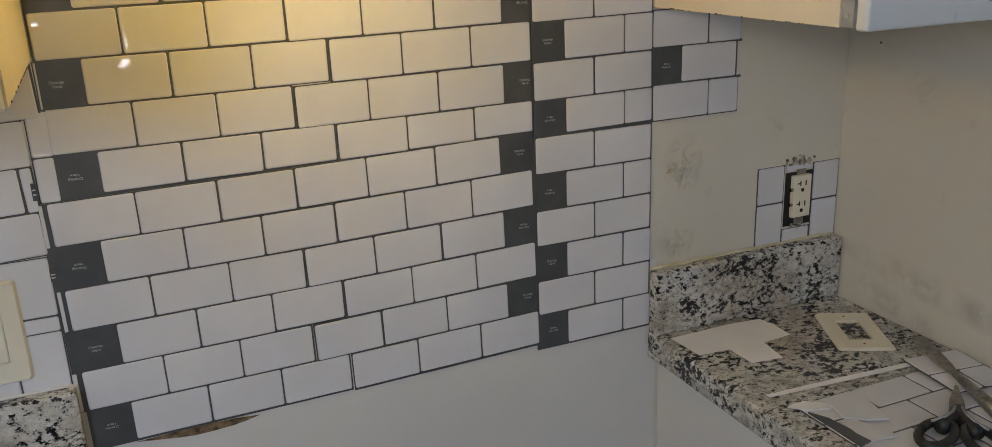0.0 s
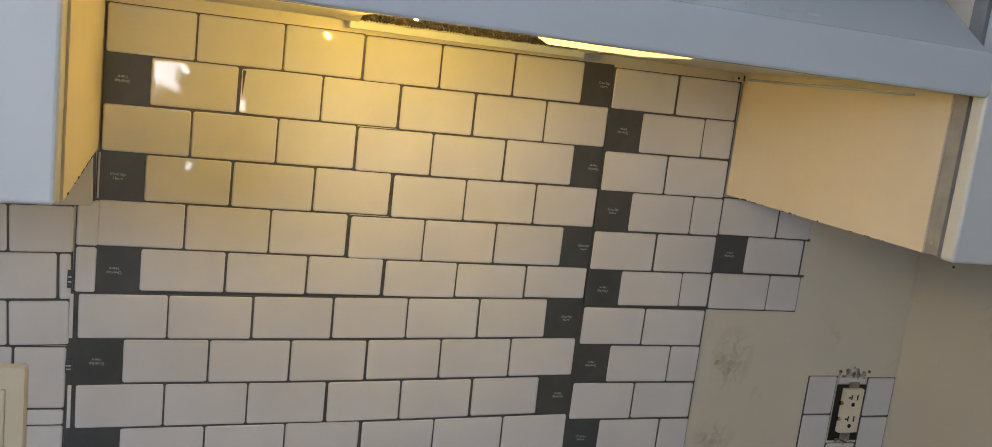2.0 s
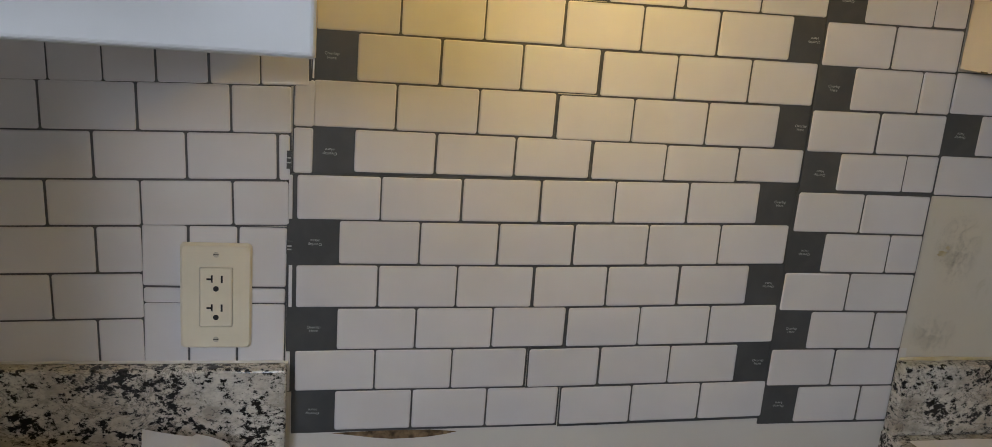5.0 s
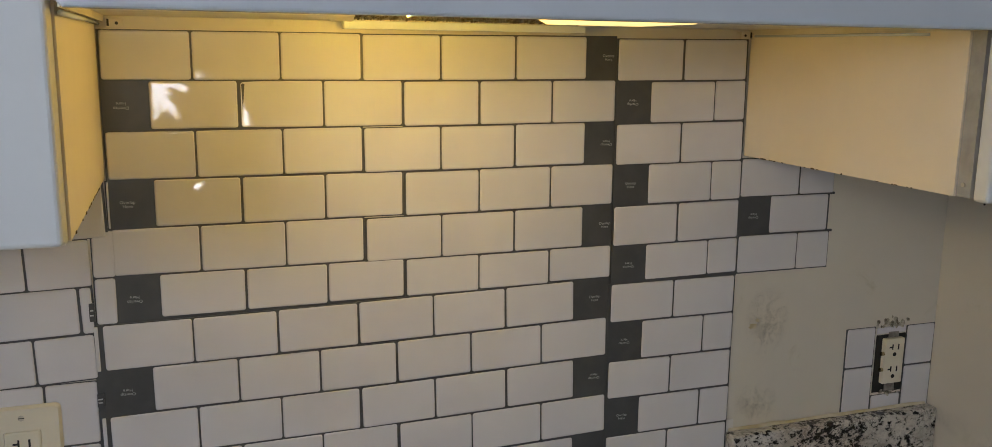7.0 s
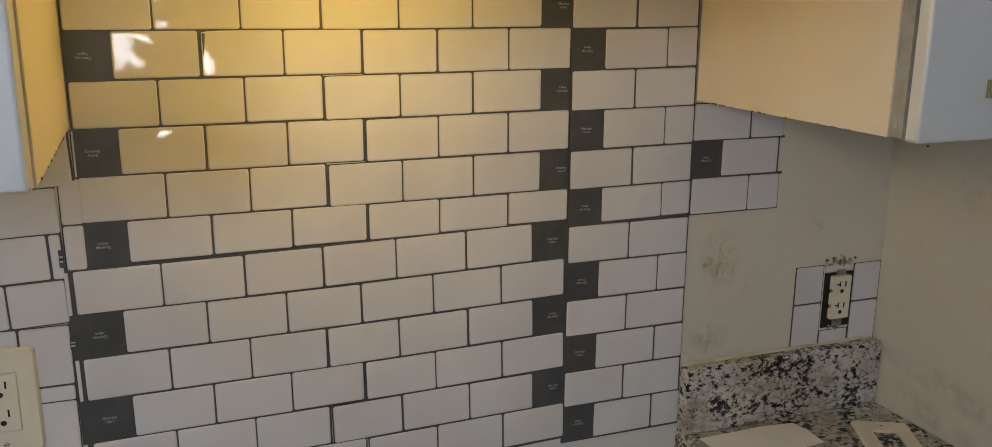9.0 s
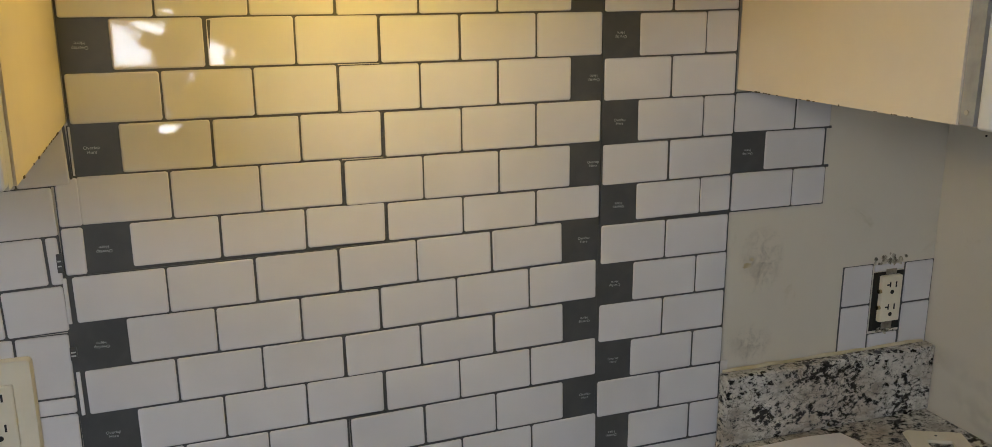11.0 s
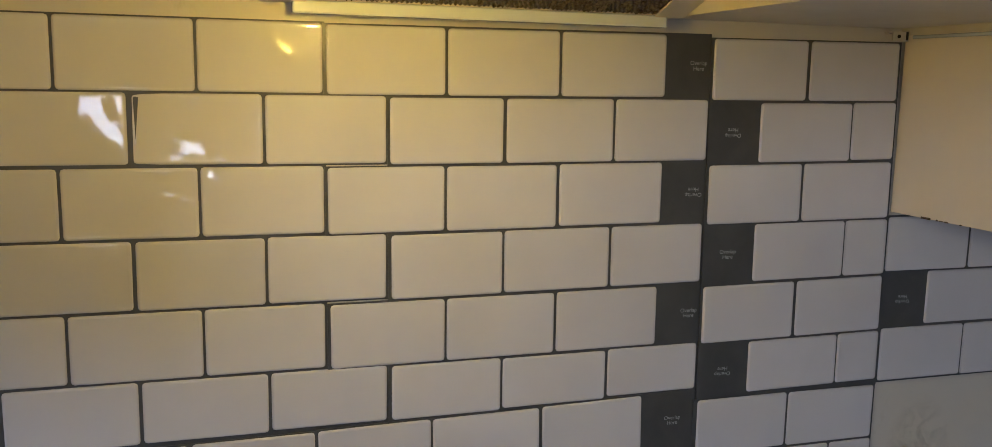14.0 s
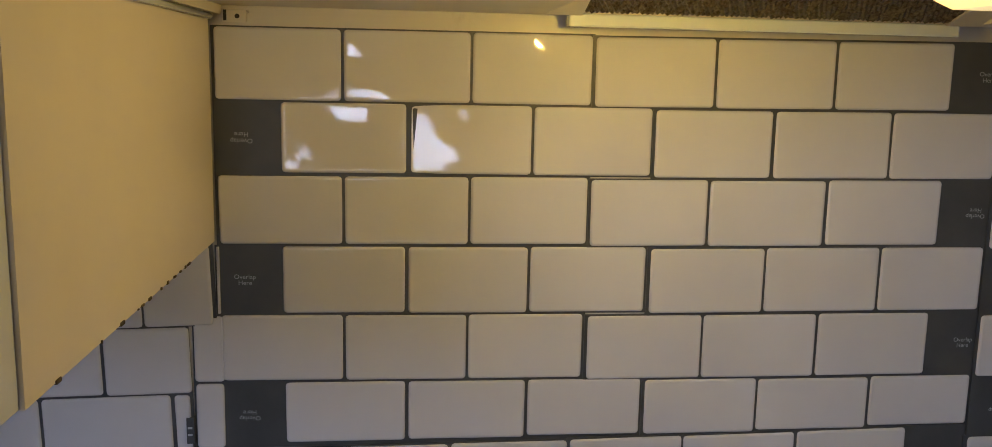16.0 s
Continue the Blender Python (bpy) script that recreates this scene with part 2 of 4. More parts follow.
def tube(points, r, seg=8, bm=None):
    """A round rod along points."""
    b = bm if bm is not None else bmesh.new()
    rings = []
    n = len(points)
    for i, p in enumerate(points):
        p = Vector(p)
        d = (Vector(points[min(i + 1, n - 1)]) - Vector(points[max(i - 1, 0)])).normalized()
        side = d.cross(Vector((0, 0, 1)))
        side = side.normalized() if side.length > 1e-4 else Vector((1, 0, 0))
        up = side.cross(d)
        rr = r(i / (n - 1)) if callable(r) else r
        rings.append([b.verts.new(p + rr * (math.cos(a) * side + math.sin(a) * up)) for a in [2 * math.pi * k / seg for k in range(seg)]])
    for a, c in zip(rings, rings[1:]):
        for k in range(seg):
            b.faces.new((a[k], a[(k + 1) % seg], c[(k + 1) % seg], c[k]))
    b.faces.new(rings[0][::-1])
    b.faces.new(rings[-1])
    return b


TILES = {}


def rounded(w, h, r, seg=2):
    out = []
    for cx, cy, a0 in ((w / 2 - r, h / 2 - r, 0), (-w / 2 + r, h / 2 - r, 90), (-w / 2 + r, -h / 2 + r, 180), (w / 2 - r, -h / 2 + r, 270)):
        for k in range(seg + 1):
            a = radians(a0 + 90 * k / seg)
            out.append((cx + r * math.cos(a), cy + r * math.sin(a)))
    return out


def tile_mesh(w, h, square=""):
    """A puffed vinyl tile in the x-z plane with its back at y = 0, facing -y."""
    key = (round(w, 4), round(h, 4), square, SKIN[0].name)
    if key in TILES:
        return TILES[key]
    b = bmesh.new()
    rings = []
    slim = min(1.0, w / 0.012)
    for inset, rise, r in ((0.0, 0.0, 0.0024), (0.0002, 0.0007, 0.0023), (0.0008, 0.0012, 0.0020), (0.0018, 0.0015, 0.0016), (0.0030, 0.0013, 0.0012)):
        rings.append([b.verts.new((x, -rise, z)) for x, z in rounded(w - 2 * inset * slim, h - 2 * inset * slim, min(r, w / 5))])
    n = len(rings[0])
    for a, c in zip(rings, rings[1:]):
        for k in range(n):
            f = b.faces.new((a[k], a[(k + 1) % n], c[(k + 1) % n], c[k]))
            f.smooth = True
    b.faces.new(rings[-1])
    bmesh.ops.recalc_face_normals(b, faces=b.faces)
    me = bpy.data.meshes.new("tile")
    b.to_mesh(me)
    b.free()
    me.materials.append(SKIN[0])
    TILES[key] = me
    return me


def text_mesh(words, size):
    cu = bpy.data.curves.new("print", "FONT")
    cu.body, cu.size, cu.align_x, cu.align_y = words, size, "CENTER", "CENTER"
    cu.space_line = 0.95
    ob = new("print", cu)
    bpy.context.view_layer.update()
    me = bpy.data.meshes.new_from_object(ob.evaluated_get(bpy.context.evaluated_depsgraph_get()))
    bpy.data.objects.remove(ob)
    me.materials.clear()
    me.materials.append(PRINT)
    return me


OVERLAP = text_mesh("Overlap\nHere", 0.0047)
FACE = Matrix.Rotation(radians(90), 4, "X")


def tile_at(x0, x1, z0, z1, y, parent, gap=0.0021, jitter=0.0004, tilt=(0, 0)):
    w, h = x1 - x0 - gap, z1 - z0 - gap
    ob = new("tile", tile_mesh(round(w, 3), round(h, 3)))
    ob.parent = parent
    lean = random.uniform(-0.25, 0.25)
    ob.matrix_basis = Matrix.Translation(((x0 + x1) / 2 + random.uniform(-jitter, jitter), y, (z0 + z1) / 2 + random.uniform(-jitter, jitter))) @ pose(0, 0, 0, tilt[0] + random.uniform(-0.3, 0.3), lean * 0.6, tilt[1] + random.uniform(-0.3, 0.3))
    return ob


def print_at(x, z, y, parent, flipped):
    ob = new("overlap_print", OVERLAP)
    ob.parent = parent
    ob.matrix_basis = Matrix.Translation((x, y, z)) @ FACE @ pose(0, 0, 0, 0, 0, 180 if flipped else 0)
    ob["label"] = "small grey words printed on the overlap tab"
    return ob


def sheet(label, x0, z_top, slope, height, rows, lift, pieces, prints, group, outline, tail=0.0, tilts={}):
    """One stick-on sheet: a dark backing with tiles. slope tilts the rows; outline: row -> (left, right) of the backing; tilts: tiles stuck on askew, degrees."""
    root = empty("tile_sheet", (x0, 0, z_top), label, "tile sheet", group)
    root.rotation_euler = (0, -math.atan(slope), 0)
    y = -0.0008 - lift
    right, left = [], []
    for i in range(rows):
        l, r = outline(i)
        low = -(i + 1) * height - (tail if i == rows - 1 else 0)
        right += [(r - x0, -i * height), (r - x0, low)]
        left += [(l - x0, -i * height), (l - x0, low)]
    pts = right + left[::-1]
    pts = [p for k, p in enumerate(pts) if p != pts[k - 1]]
    b = prism(pts, 0.0001, -y, None, FACE)
    part("backing", b, BACKING, root, "dark slate-grey vinyl backing that shows as grout lines")
    for i, a, c, *trim in pieces:
        tile_at(a - x0, c - x0, -(i + 1) * height + (trim[0] if trim else 0), -i * height, y - 0.0001, root, tilt=tilts.get((i, a), (0, 0)))
    for i, x, flipped in prints:
        print_at(x - x0, -(i + 0.5) * height, y - 0.0004, root, flipped)
    return root


# ---------------------------------------------------------------- structure
RIGHT, LEFT, BACK = 1.108, -0.328, -2.45
obj("floor", box(-2.6, RIGHT, BACK, 0.1, -0.06, 0.0), FLOOR, kind="structure", label="plain brown kitchen floor")
obj("ceiling", box(-2.6, RIGHT, BACK, 0.1, 2.44, 2.5), CEIL, kind="structure", label="plain white ceiling")
obj("wall_north", box(-2.6, RIGHT + 0.1, 0.0, 0.1, 0.0, 2.44), WALL, kind="structure", label="cream painted kitchen wall behind the tile sheets")
obj("wall_east", box(RIGHT, RIGHT + 0.1, BACK, -0.0005, 0.0, 2.44), WALL, kind="structure", label="cream painted side wall with faint grey streaks")
obj("wall_partition", box(LEFT - 0.1, LEFT, -0.33, -0.0005, 0.0, 2.44), WALL, kind="structure", label="short cream side wall beside the counter")
obj("wall_west", box(-2.7, -2.6, BACK, 0.1, 0.0, 2.44), BACKWALL, kind="structure", label="beige painted wall")
WX0, WX1, WZ0, WZ1 = -0.21, 0.09, 1.14, 1.42
south = bmesh.new()
VX0, VX1, VZ0, VZ1 = -1.76, -0.84, 1.62, 2.22
box(-2.7, VX0, BACK - 0.1, BACK, 0, 2.44, bm=south)
box(VX1, WX0, BACK - 0.1, BACK, 0, 2.44, bm=south)
box(VX0, VX1, BACK - 0.1, BACK, 0, VZ0, bm=south)
box(VX0, VX1, BACK - 0.1, BACK, VZ1, 2.44, bm=south)
box(WX1, RIGHT + 0.1, BACK - 0.1, BACK, 0, 2.44, bm=south)
box(WX0, WX1, BACK - 0.1, BACK, 0, WZ0, bm=south)
box(WX0, WX1, BACK - 0.1, BACK, WZ1, 2.44, bm=south)
obj("wall_south", south, BACKWALL, kind="structure", label="cream wall with a window")
win = empty("window_1", (0, BACK, WZ0), "white framed window with bright daylight", "window", kind="structure")
fr = bmesh.new()
for a in (WX0, WX1 - 0.04):
    box(a, a + 0.04, -0.08, 0.01, 0, WZ1 - WZ0, bm=fr)
for a in (0, WZ1 - WZ0 - 0.04):
    box(WX0 + 0.04, WX1 - 0.04, -0.078, 0.008, a, a + 0.04, bm=fr)
part("window_frame", fr, DOOR, win)
win2 = empty("window_2", (0, BACK, VZ0), "large white framed window", "window", kind="structure")
fr = bmesh.new()
for a in (VX0, VX1 - 0.03):
    box(a, a + 0.03, -0.08, 0.01, 0, VZ1 - VZ0, bm=fr)
for a in (0, VZ1 - VZ0 - 0.03):
    box(VX0 + 0.03, VX1 - 0.03, -0.078, 0.008, a, a + 0.03, bm=fr)
part("window_frame", fr, DOOR, win2)
part("mullion", box(-0.072, -0.048, -0.07, 0.0, 0.04, WZ1 - WZ0 - 0.04), DOOR, win)
obj("backdrop", box(VX0 - 0.4, WX1 + 0.4, BACK - 0.5, BACK - 0.48, WZ0 - 0.4, VZ1 + 0.4), SKYGLOW, kind="structure", label="bright daylight outside the window")

# bare panel below the tiles where the stove stood
obj("wall_panel", box(-0.014, 0.772, -0.0012, 0.0005, 0.0, 1.03), BOARD, kind="structure", label="bare white wall panel in the empty stove bay")
b = bmesh.new()
pts = [(0.034, 0.9240), (0.060, 0.9205), (0.082, 0.9172), (0.104, 0.9152), (0.128, 0.9158), (0.150, 0.9172), (0.168, 0.9200), (0.182, 0.9232), (0.150, 0.9262), (0.090, 0.9262)]
prism(pts, 0.0, 0.0006, b, FACE)
obj("burn_mark", b, SCORCH, label="scorched brown torn patch under the tile edge", category="stain").location = (0, -0.0014, 0)

# ---------------------------------------------------------------- tile sheets
H = 0.0509
GROUP = "stick-on tile sheets"
LAB = "stick-on sheet of glossy white subway tiles"
ODD_1, EVEN_1 = (0.0002, 0.0884, 0.1781, 0.2655), (0.0442, 0.1337, 0.2229, 0.3113)
ODD_2, EVEN_2 = (0.2655, 0.3547, 0.4447, 0.5347), (0.3113, 0.4005, 0.4909, 0.5735)


def courses(odd, even, rows=6, trims=()):
    """Running bond: the joints of the odd and the even rows in turn; trims shorten the tiles of the last row."""
    out = []
    for i in range(rows):
        joints = even if i % 2 else odd
        for k, (a, c) in enumerate(zip(joints, joints[1:])):
            out.append((i, a, c, trims[k]) if trims and i == rows - 1 else (i, a, c))
    return out


up1 = courses(ODD_1, EVEN_1, 6, (0.0030, 0.0040, 0.0050))
up1 += [(5, -0.0195, 0.0025), (4, -0.0200, 0.0030), (3, -0.0025, 0.0020)]
up2 = courses(ODD_2, EVEN_2, 6, (0.0062, 0.0074, 0.0086))
sheet(LAB + " with overlap tabs", 0.0, 1.5383, 0.0028, H, 6, 0.0, up1, [(1, 0.0185, True), (3, 0.0185, False), (5, 0.0195, True)], GROUP,
      lambda i: (-0.0005 if i < 3 else (-0.0022 if i == 3 else -0.0198), 0.2660 if i % 2 == 0 else 0.3118), 0.004, {(2, ODD_1[0]): (1.7, 0), (3, EVEN_1[0]): (1.2, 0), (1, EVEN_1[1]): (-0.3, -2.0), (2, ODD_1[1]): (0.2, -1.0)})
sheet(LAB + ", set slightly low", 0.2655, 1.5382, 0.0083, 0.0510, 6, 0.0009, up2, [(0, 0.5630, False), (2, 0.5632, True), (4, 0.5638, False)], GROUP,
      lambda i: (0.2645 if i % 2 == 0 else 0.3103, 0.5738), 0.004)
ODD_3, EVEN_3 = (-0.0140, 0.0768, 0.1669, 0.2570), (0.0320, 0.1218, 0.2121, 0.3008)
ODD_4, EVEN_4 = (0.2570, 0.3460, 0.4365, 0.5268), (0.3008, 0.3915, 0.4824, 0.5715)
lo1 = courses(ODD_3, EVEN_3) + [(0, -0.0226, -0.0166), (2, -0.0220, -0.0162), (4, -0.0250, -0.0176)]
lo2 = courses(ODD_4, EVEN_4)
sheet(LAB + ", hung slightly out of level", 0.0, 1.2332, 0.0125, 0.0510, 6, 0.0014, lo1, [(1, 0.0068, True), (3, 0.0070, False), (5, 0.0074, True)], GROUP,
      lambda i: (-0.0232 if i < 5 else -0.0165, 0.2578 if i % 2 == 0 else 0.3016), tail=0.0020)
sheet(LAB + ", hung slightly out of level", 0.2570, 1.2374, 0.0226, 0.0515, 6, 0.0018, lo2, [(0, 0.5545, False), (2, 0.5550, True), (4, 0.5558, False)], GROUP,
      lambda i: (0.2562 if i % 2 == 0 else 0.3000, 0.5738), tail=0.0020)
cu = courses((0.5748, 0.6652, 0.7557), (0.6207, 0.7115, 0.7564), 6, (0.0035, 0.0040))
sheet(LAB + ", cut to a narrow strip", 0.5740, 1.5380, 0.0103, H, 6, 0.0022, cu, [(1, 0.5965, True), (3, 0.5970, False), (5, 0.5975, True)], GROUP, lambda i: (0.5738, 0.7568))
cl = courses((0.5770, 0.6668, 0.7582), (0.6228, 0.7137, 0.7597))
sheet(LAB + ", cut to a narrow strip", 0.5760, 1.2348, 0.0020, 0.0512, 6, 0.0022, cl, [(1, 0.5985, True), (3, 0.5990, False), (5, 0.5995, True)], GROUP,
      lambda i: (0.5745, 0.7592), tail=0.0020)
ex = [(0, 0.7590, 0.8500), (0, 0.8500, 0.9060), (1, 0.8066, 0.8992), (2, 0.7598, 0.8528), (2, 0.8528, 0.9050)]
ext = sheet(LAB + ", short piece beside the cabinet", 0.7585, 1.3893, 0.0016, 0.0513, 3, 0.0012, ex, [(1, 0.7815, True)], GROUP, lambda i: (0.7578, 0.9045 if i != 1 else 0.9010))
for z in (-0.0513, -2 * 0.0513):
    part("grout_end", box(0.1420, 0.1500, -0.0022, -0.0002, z - 0.0016, z + 0.0016), BACKING, ext)

# tiles beside the socket under the other cabinet, pressed flatter
SKIN[0] = FLAT_TILE
lines = (LEFT, -0.2590, -0.2074, -0.1566, -0.1054, -0.0541, -0.0044)
rot = [(0, a, c) for a, c in zip(lines, lines[1:])]
sheet(LAB + ", turned under the cabinet", LEFT, 1.3755, 0.035, 0.0600, 1, 0.0014, rot, [], GROUP, lambda i: (LEFT, -0.0030))
ls = [(0, LEFT, -0.2675), (0, -0.2675, -0.1750), (0, -0.1750, -0.0824), (0, -0.0824, -0.0205),
      (1, LEFT, -0.2195), (1, -0.2195, -0.1280), (1, -0.1280, -0.0360), (1, -0.0360, -0.0225),
      (2, LEFT, -0.2680), (2, -0.2680, -0.1757), (2, -0.1757, -0.0827), (2, -0.0827, -0.0240)]
sheet(LAB + ", cut beside overlap tabs", LEFT, 1.3174, 0.030, 0.0506, 3, 0.0010, ls, [], GROUP, lambda i: (LEFT, -0.0215))
for x0, x1, z0, z1 in ((-0.0245, -0.0192, 1.2385, 1.2580), (-0.0226, -0.0160, 1.1440, 1.1580)):
    scrap = obj("tab_scrap", box(x0, x1, -0.0048, -0.0001, z0, z1), BACKING, label="narrow dark scrap of an overlap tab with clipped print", category="offcut")
    for k in (0.35, 0.62):
        zz = z0 + (z1 - z0) * k
        part("print_bar", box(x0 + 0.0008, x1 - 0.0012, -0.0050, -0.00485, zz - 0.0008, zz + 0.0008), PRINT, scrap)
lb = [(0, LEFT, -0.2180), (0, -0.2180, -0.1715), (1, LEFT, -0.2645), (1, -0.2645, -0.1725), (2, LEFT, -0.2210), (2, -0.2210, -0.1735)]
sheet(LAB + ", trimmed round the socket", LEFT, 1.1660, 0.030, 0.0521, 3, 0.0008, lb, [], GROUP, lambda i: (LEFT, -0.1712))
root = empty("tile_sheet", (-0.1705, 0, 1.0120), LAB + ", turned behind the socket", "tile sheet", GROUP)
part("backing", box(0, 0.1490, -0.0012, -0.0001, 0, 0.1610), BACKING, root)
for a, c in ((-0.0016, 0.0456), (0.0456, 0.0970), (0.0970, 0.1492)):
    tile_at(a, c, 0.0910, 0.1615, -0.0013, root)
    tile_at(a, c, 0.0715, 0.0910, -0.0013, root)
    tile_at(a, c, 0.0, 0.0732, -0.0013, root, 0.002)

# cut tile pieces round the open socket
root = empty("tile_pieces", (1.0300, 0, 1.0085), "cut white tile pieces stuck round the open socket", "tile sheet")
part("backing", box(-0.080, -0.0290, -0.0010, -0.0001, 0.000, 0.1325), BACKING, root)
part("backing", box(0.0265, 0.0790, -0.0010, -0.0001, -0.001, 0.1300), BACKING, root)
part("backing", box(-0.0290, 0.0265, -0.0009, -0.0001, -0.001, 0.0285), BACKING, root)
tile_at(-0.0790, -0.0290, 0.0735, 0.1330, -0.0011, root)
tile_at(-0.0790, -0.0290, 0.0000, 0.0735, -0.0011, root)
tile_at(0.0265, 0.0780, 0.0690, 0.1300, -0.0011, root)
tile_at(0.0265, 0.0780, -0.001, 0.0690, -0.0011, root)
tile_at(-0.0280, 0.0255, -0.001, 0.0290, -0.0010, root)
tile_at(-0.0270, 0.0250, 0.1200, 0.1310, -0.0006, root, 0.001)


# ---------------------------------------------------------------- sockets
def slots(parent, cx, cz, y):
    b = bmesh.new()
    box(cx - 0.0098, cx - 0.0038, y - 0.0006, y, cz + 0.0036, cz + 0.0056, bm=b)
    box(cx - 0.0052, cx - 0.0034, y - 0.0006, y, cz + 0.0010, cz + 0.0090, bm=b)
    part("slot", b, SLOT, parent, "dark T-shaped slot")
    part("slot", box(cx + 0.0050, cx + 0.0070, y - 0.0006, y, cz + 0.0005, cz + 0.0088), SLOT, parent)
    b = cyl((cx, y - 0.0003, cz - 0.0062), (0, 1, 0), 0.0030, 0.0006, 16)
    part("slot", b, SLOT, parent)


def receptacle(parent, cx, cz, y):
    f = part("socket_face", box(cx - 0.0172, cx + 0.0172, y - 0.0035, y + 0.006, cz - 0.0338, cz + 0.0338, 0.0016), IVORY, parent)
    slots(f, cx, cz + 0.0165, y - 0.0035)
    slots(f, cx, cz - 0.0165, y - 0.0035)


def screw(parent, x, z, y):
    s = part("screw", cyl((x, y, z), (0, 1, 0), 0.0032, 0.0016, 18, 0.0026), SCREW, parent)
    part("screw_slot", box(x - 0.0028, x + 0.0028, y - 0.0011, y - 0.0006, z - 0.0004, z + 0.0004), SLOT, s)


socket = empty("wall_socket", (-0.0957, 0, 1.0937), "ivory double wall socket with its cover plate screwed on", "wall socket")
b = bmesh.new()
hole = rounded(0.0352, 0.0684, 0.001, 1)
outer = rounded(0.0748, 0.1208, 0.0050, 3)
mid = rounded(0.0698, 0.1158, 0.0040, 3)
for ring_a, ya, ring_b, yb in ((outer, -0.0025, outer, -0.0040), (outer, -0.0040, mid, -0.0078)):
    va = [b.verts.new((x, ya, z)) for x, z in ring_a]
    vb = [b.verts.new((x, yb, z)) for x, z in ring_b]
    for k in range(len(va)):
        f = b.faces.new((va[k], va[(k + 1) % len(va)], vb[(k + 1) % len(va)], vb[k]))
vi = [b.verts.new((x, -0.0078, z)) for x, z in hole]
vd = [b.verts.new((x, -0.0025, z)) for x, z in hole]
n = len(hole)
for k in range(n):
    b.faces.new((vi[k], vi[(k + 1) % n], vd[(k + 1) % n], vd[k]))
per = len(vb) // 4
for q in range(4):
    for k in range(per - 1):
        b.faces.new((vb[q * per + k], vb[q * per + k + 1], vi[q * 2 + (0 if k < per // 2 else 1)]))
    b.faces.new((vi[q * 2], vi[q * 2 + 1], vb[q * per + per // 2]))
    b.faces.new((vb[q * per + per - 1], vb[(q * per + per) % len(vb)], vi[(q * 2 + 2) % n], vi[q * 2 + 1]))
bmesh.ops.remove_doubles(b, verts=b.verts, dist=1e-6)
part("cover_plate", b, IVORY, socket, "ivory plastic cover plate")
receptacle(socket, 0, 0, -0.0060)
screw(socket, 0, 0.0487, -0.0082)
screw(socket, 0, -0.0487, -0.0082)

socket2 = empty("wall_socket", (1.0305, 0, 1.0890), "ivory double wall socket without a cover plate in a rough hole", "wall socket")
part("box_opening", box(-0.0265, 0.0250, -0.0014, -0.0002, -0.048, 0.0385), SLOT, socket2, "dark open gap round the socket")
receptacle(socket2, 0.001, 0, -0.0050)
part("yoke", box(-0.008, 0.010, -0.0042, -0.0030, -0.046, -0.0345, 0.0004), STEEL, socket2)
part("yoke", box(-0.008, 0.010, -0.0042, -0.0030, 0.0350, 0.0430, 0.0004), STEEL, socket2)
part("screw", cyl((-0.0185, -0.006, 0.012), (1, 0, 0), 0.003, 0.004, 12), BRASS, socket2)
part("screw", cyl((-0.0185, -0.006, -0.012), (1, 0, 0), 0.003, 0.004, 12), BRASS, socket2)


def crumbs(name, cx, cz, w, h, count, seed, label):
    rng = random.Random(seed)
    b = bmesh.new()
    for _ in range(count):
        x, z = cx + rng.gauss(0, w / 3), cz + rng.gauss(0, h / 3)
        s = rng.uniform(0.0012, 0.0045)
        m = Matrix.Translation((x, -0.0004, z)) @ Euler((rng.random() * 6, rng.random() * 6, rng.random() * 6)).to_matrix().to_4x4() @ Matrix.Diagonal((s * rng.uniform(0.6, 1.6), s * 0.5, s, 1))
        bmesh.ops.create_icosphere(b, subdivisions=1, radius=1.0, matrix=m)
    return obj(name, b, PLASTER, label=label, category="plaster", kind="stuff")


crumbs("broken_plaster", 1.029, 1.1440, 0.036, 0.008, 46, 4, "crumbled broken plaster above the open socket")
crumbs("broken_plaster", 1.030, 1.0405, 0.034, 0.006, 24, 9, "crumbled broken plaster below the open socket")


def faded_patch_material(name, colour, scale, amount):
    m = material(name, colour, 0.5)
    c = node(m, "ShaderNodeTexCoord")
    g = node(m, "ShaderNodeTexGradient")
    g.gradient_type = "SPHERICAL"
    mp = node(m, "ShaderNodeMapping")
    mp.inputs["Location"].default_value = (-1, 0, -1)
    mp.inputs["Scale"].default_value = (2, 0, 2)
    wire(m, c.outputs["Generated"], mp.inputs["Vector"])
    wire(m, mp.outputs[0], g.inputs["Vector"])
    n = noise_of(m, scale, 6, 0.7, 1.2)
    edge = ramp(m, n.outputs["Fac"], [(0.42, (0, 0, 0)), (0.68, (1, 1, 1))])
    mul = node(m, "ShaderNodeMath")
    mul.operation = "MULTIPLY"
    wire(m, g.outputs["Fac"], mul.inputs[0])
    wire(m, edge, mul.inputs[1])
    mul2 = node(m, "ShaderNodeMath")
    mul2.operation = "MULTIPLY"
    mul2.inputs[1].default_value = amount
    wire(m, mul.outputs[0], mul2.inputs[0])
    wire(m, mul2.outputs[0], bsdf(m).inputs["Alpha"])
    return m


OCHRE = faded_patch_material("faint_ochre_smear", (0.56, 0.48, 0.33), 50, 0.24)
# grey patch broken by noise, densest in the middle, fading to its edges
GREYS = faded_patch_material("faint_grey_streak", (0.50, 0.48, 0.44), 9, 0.22)


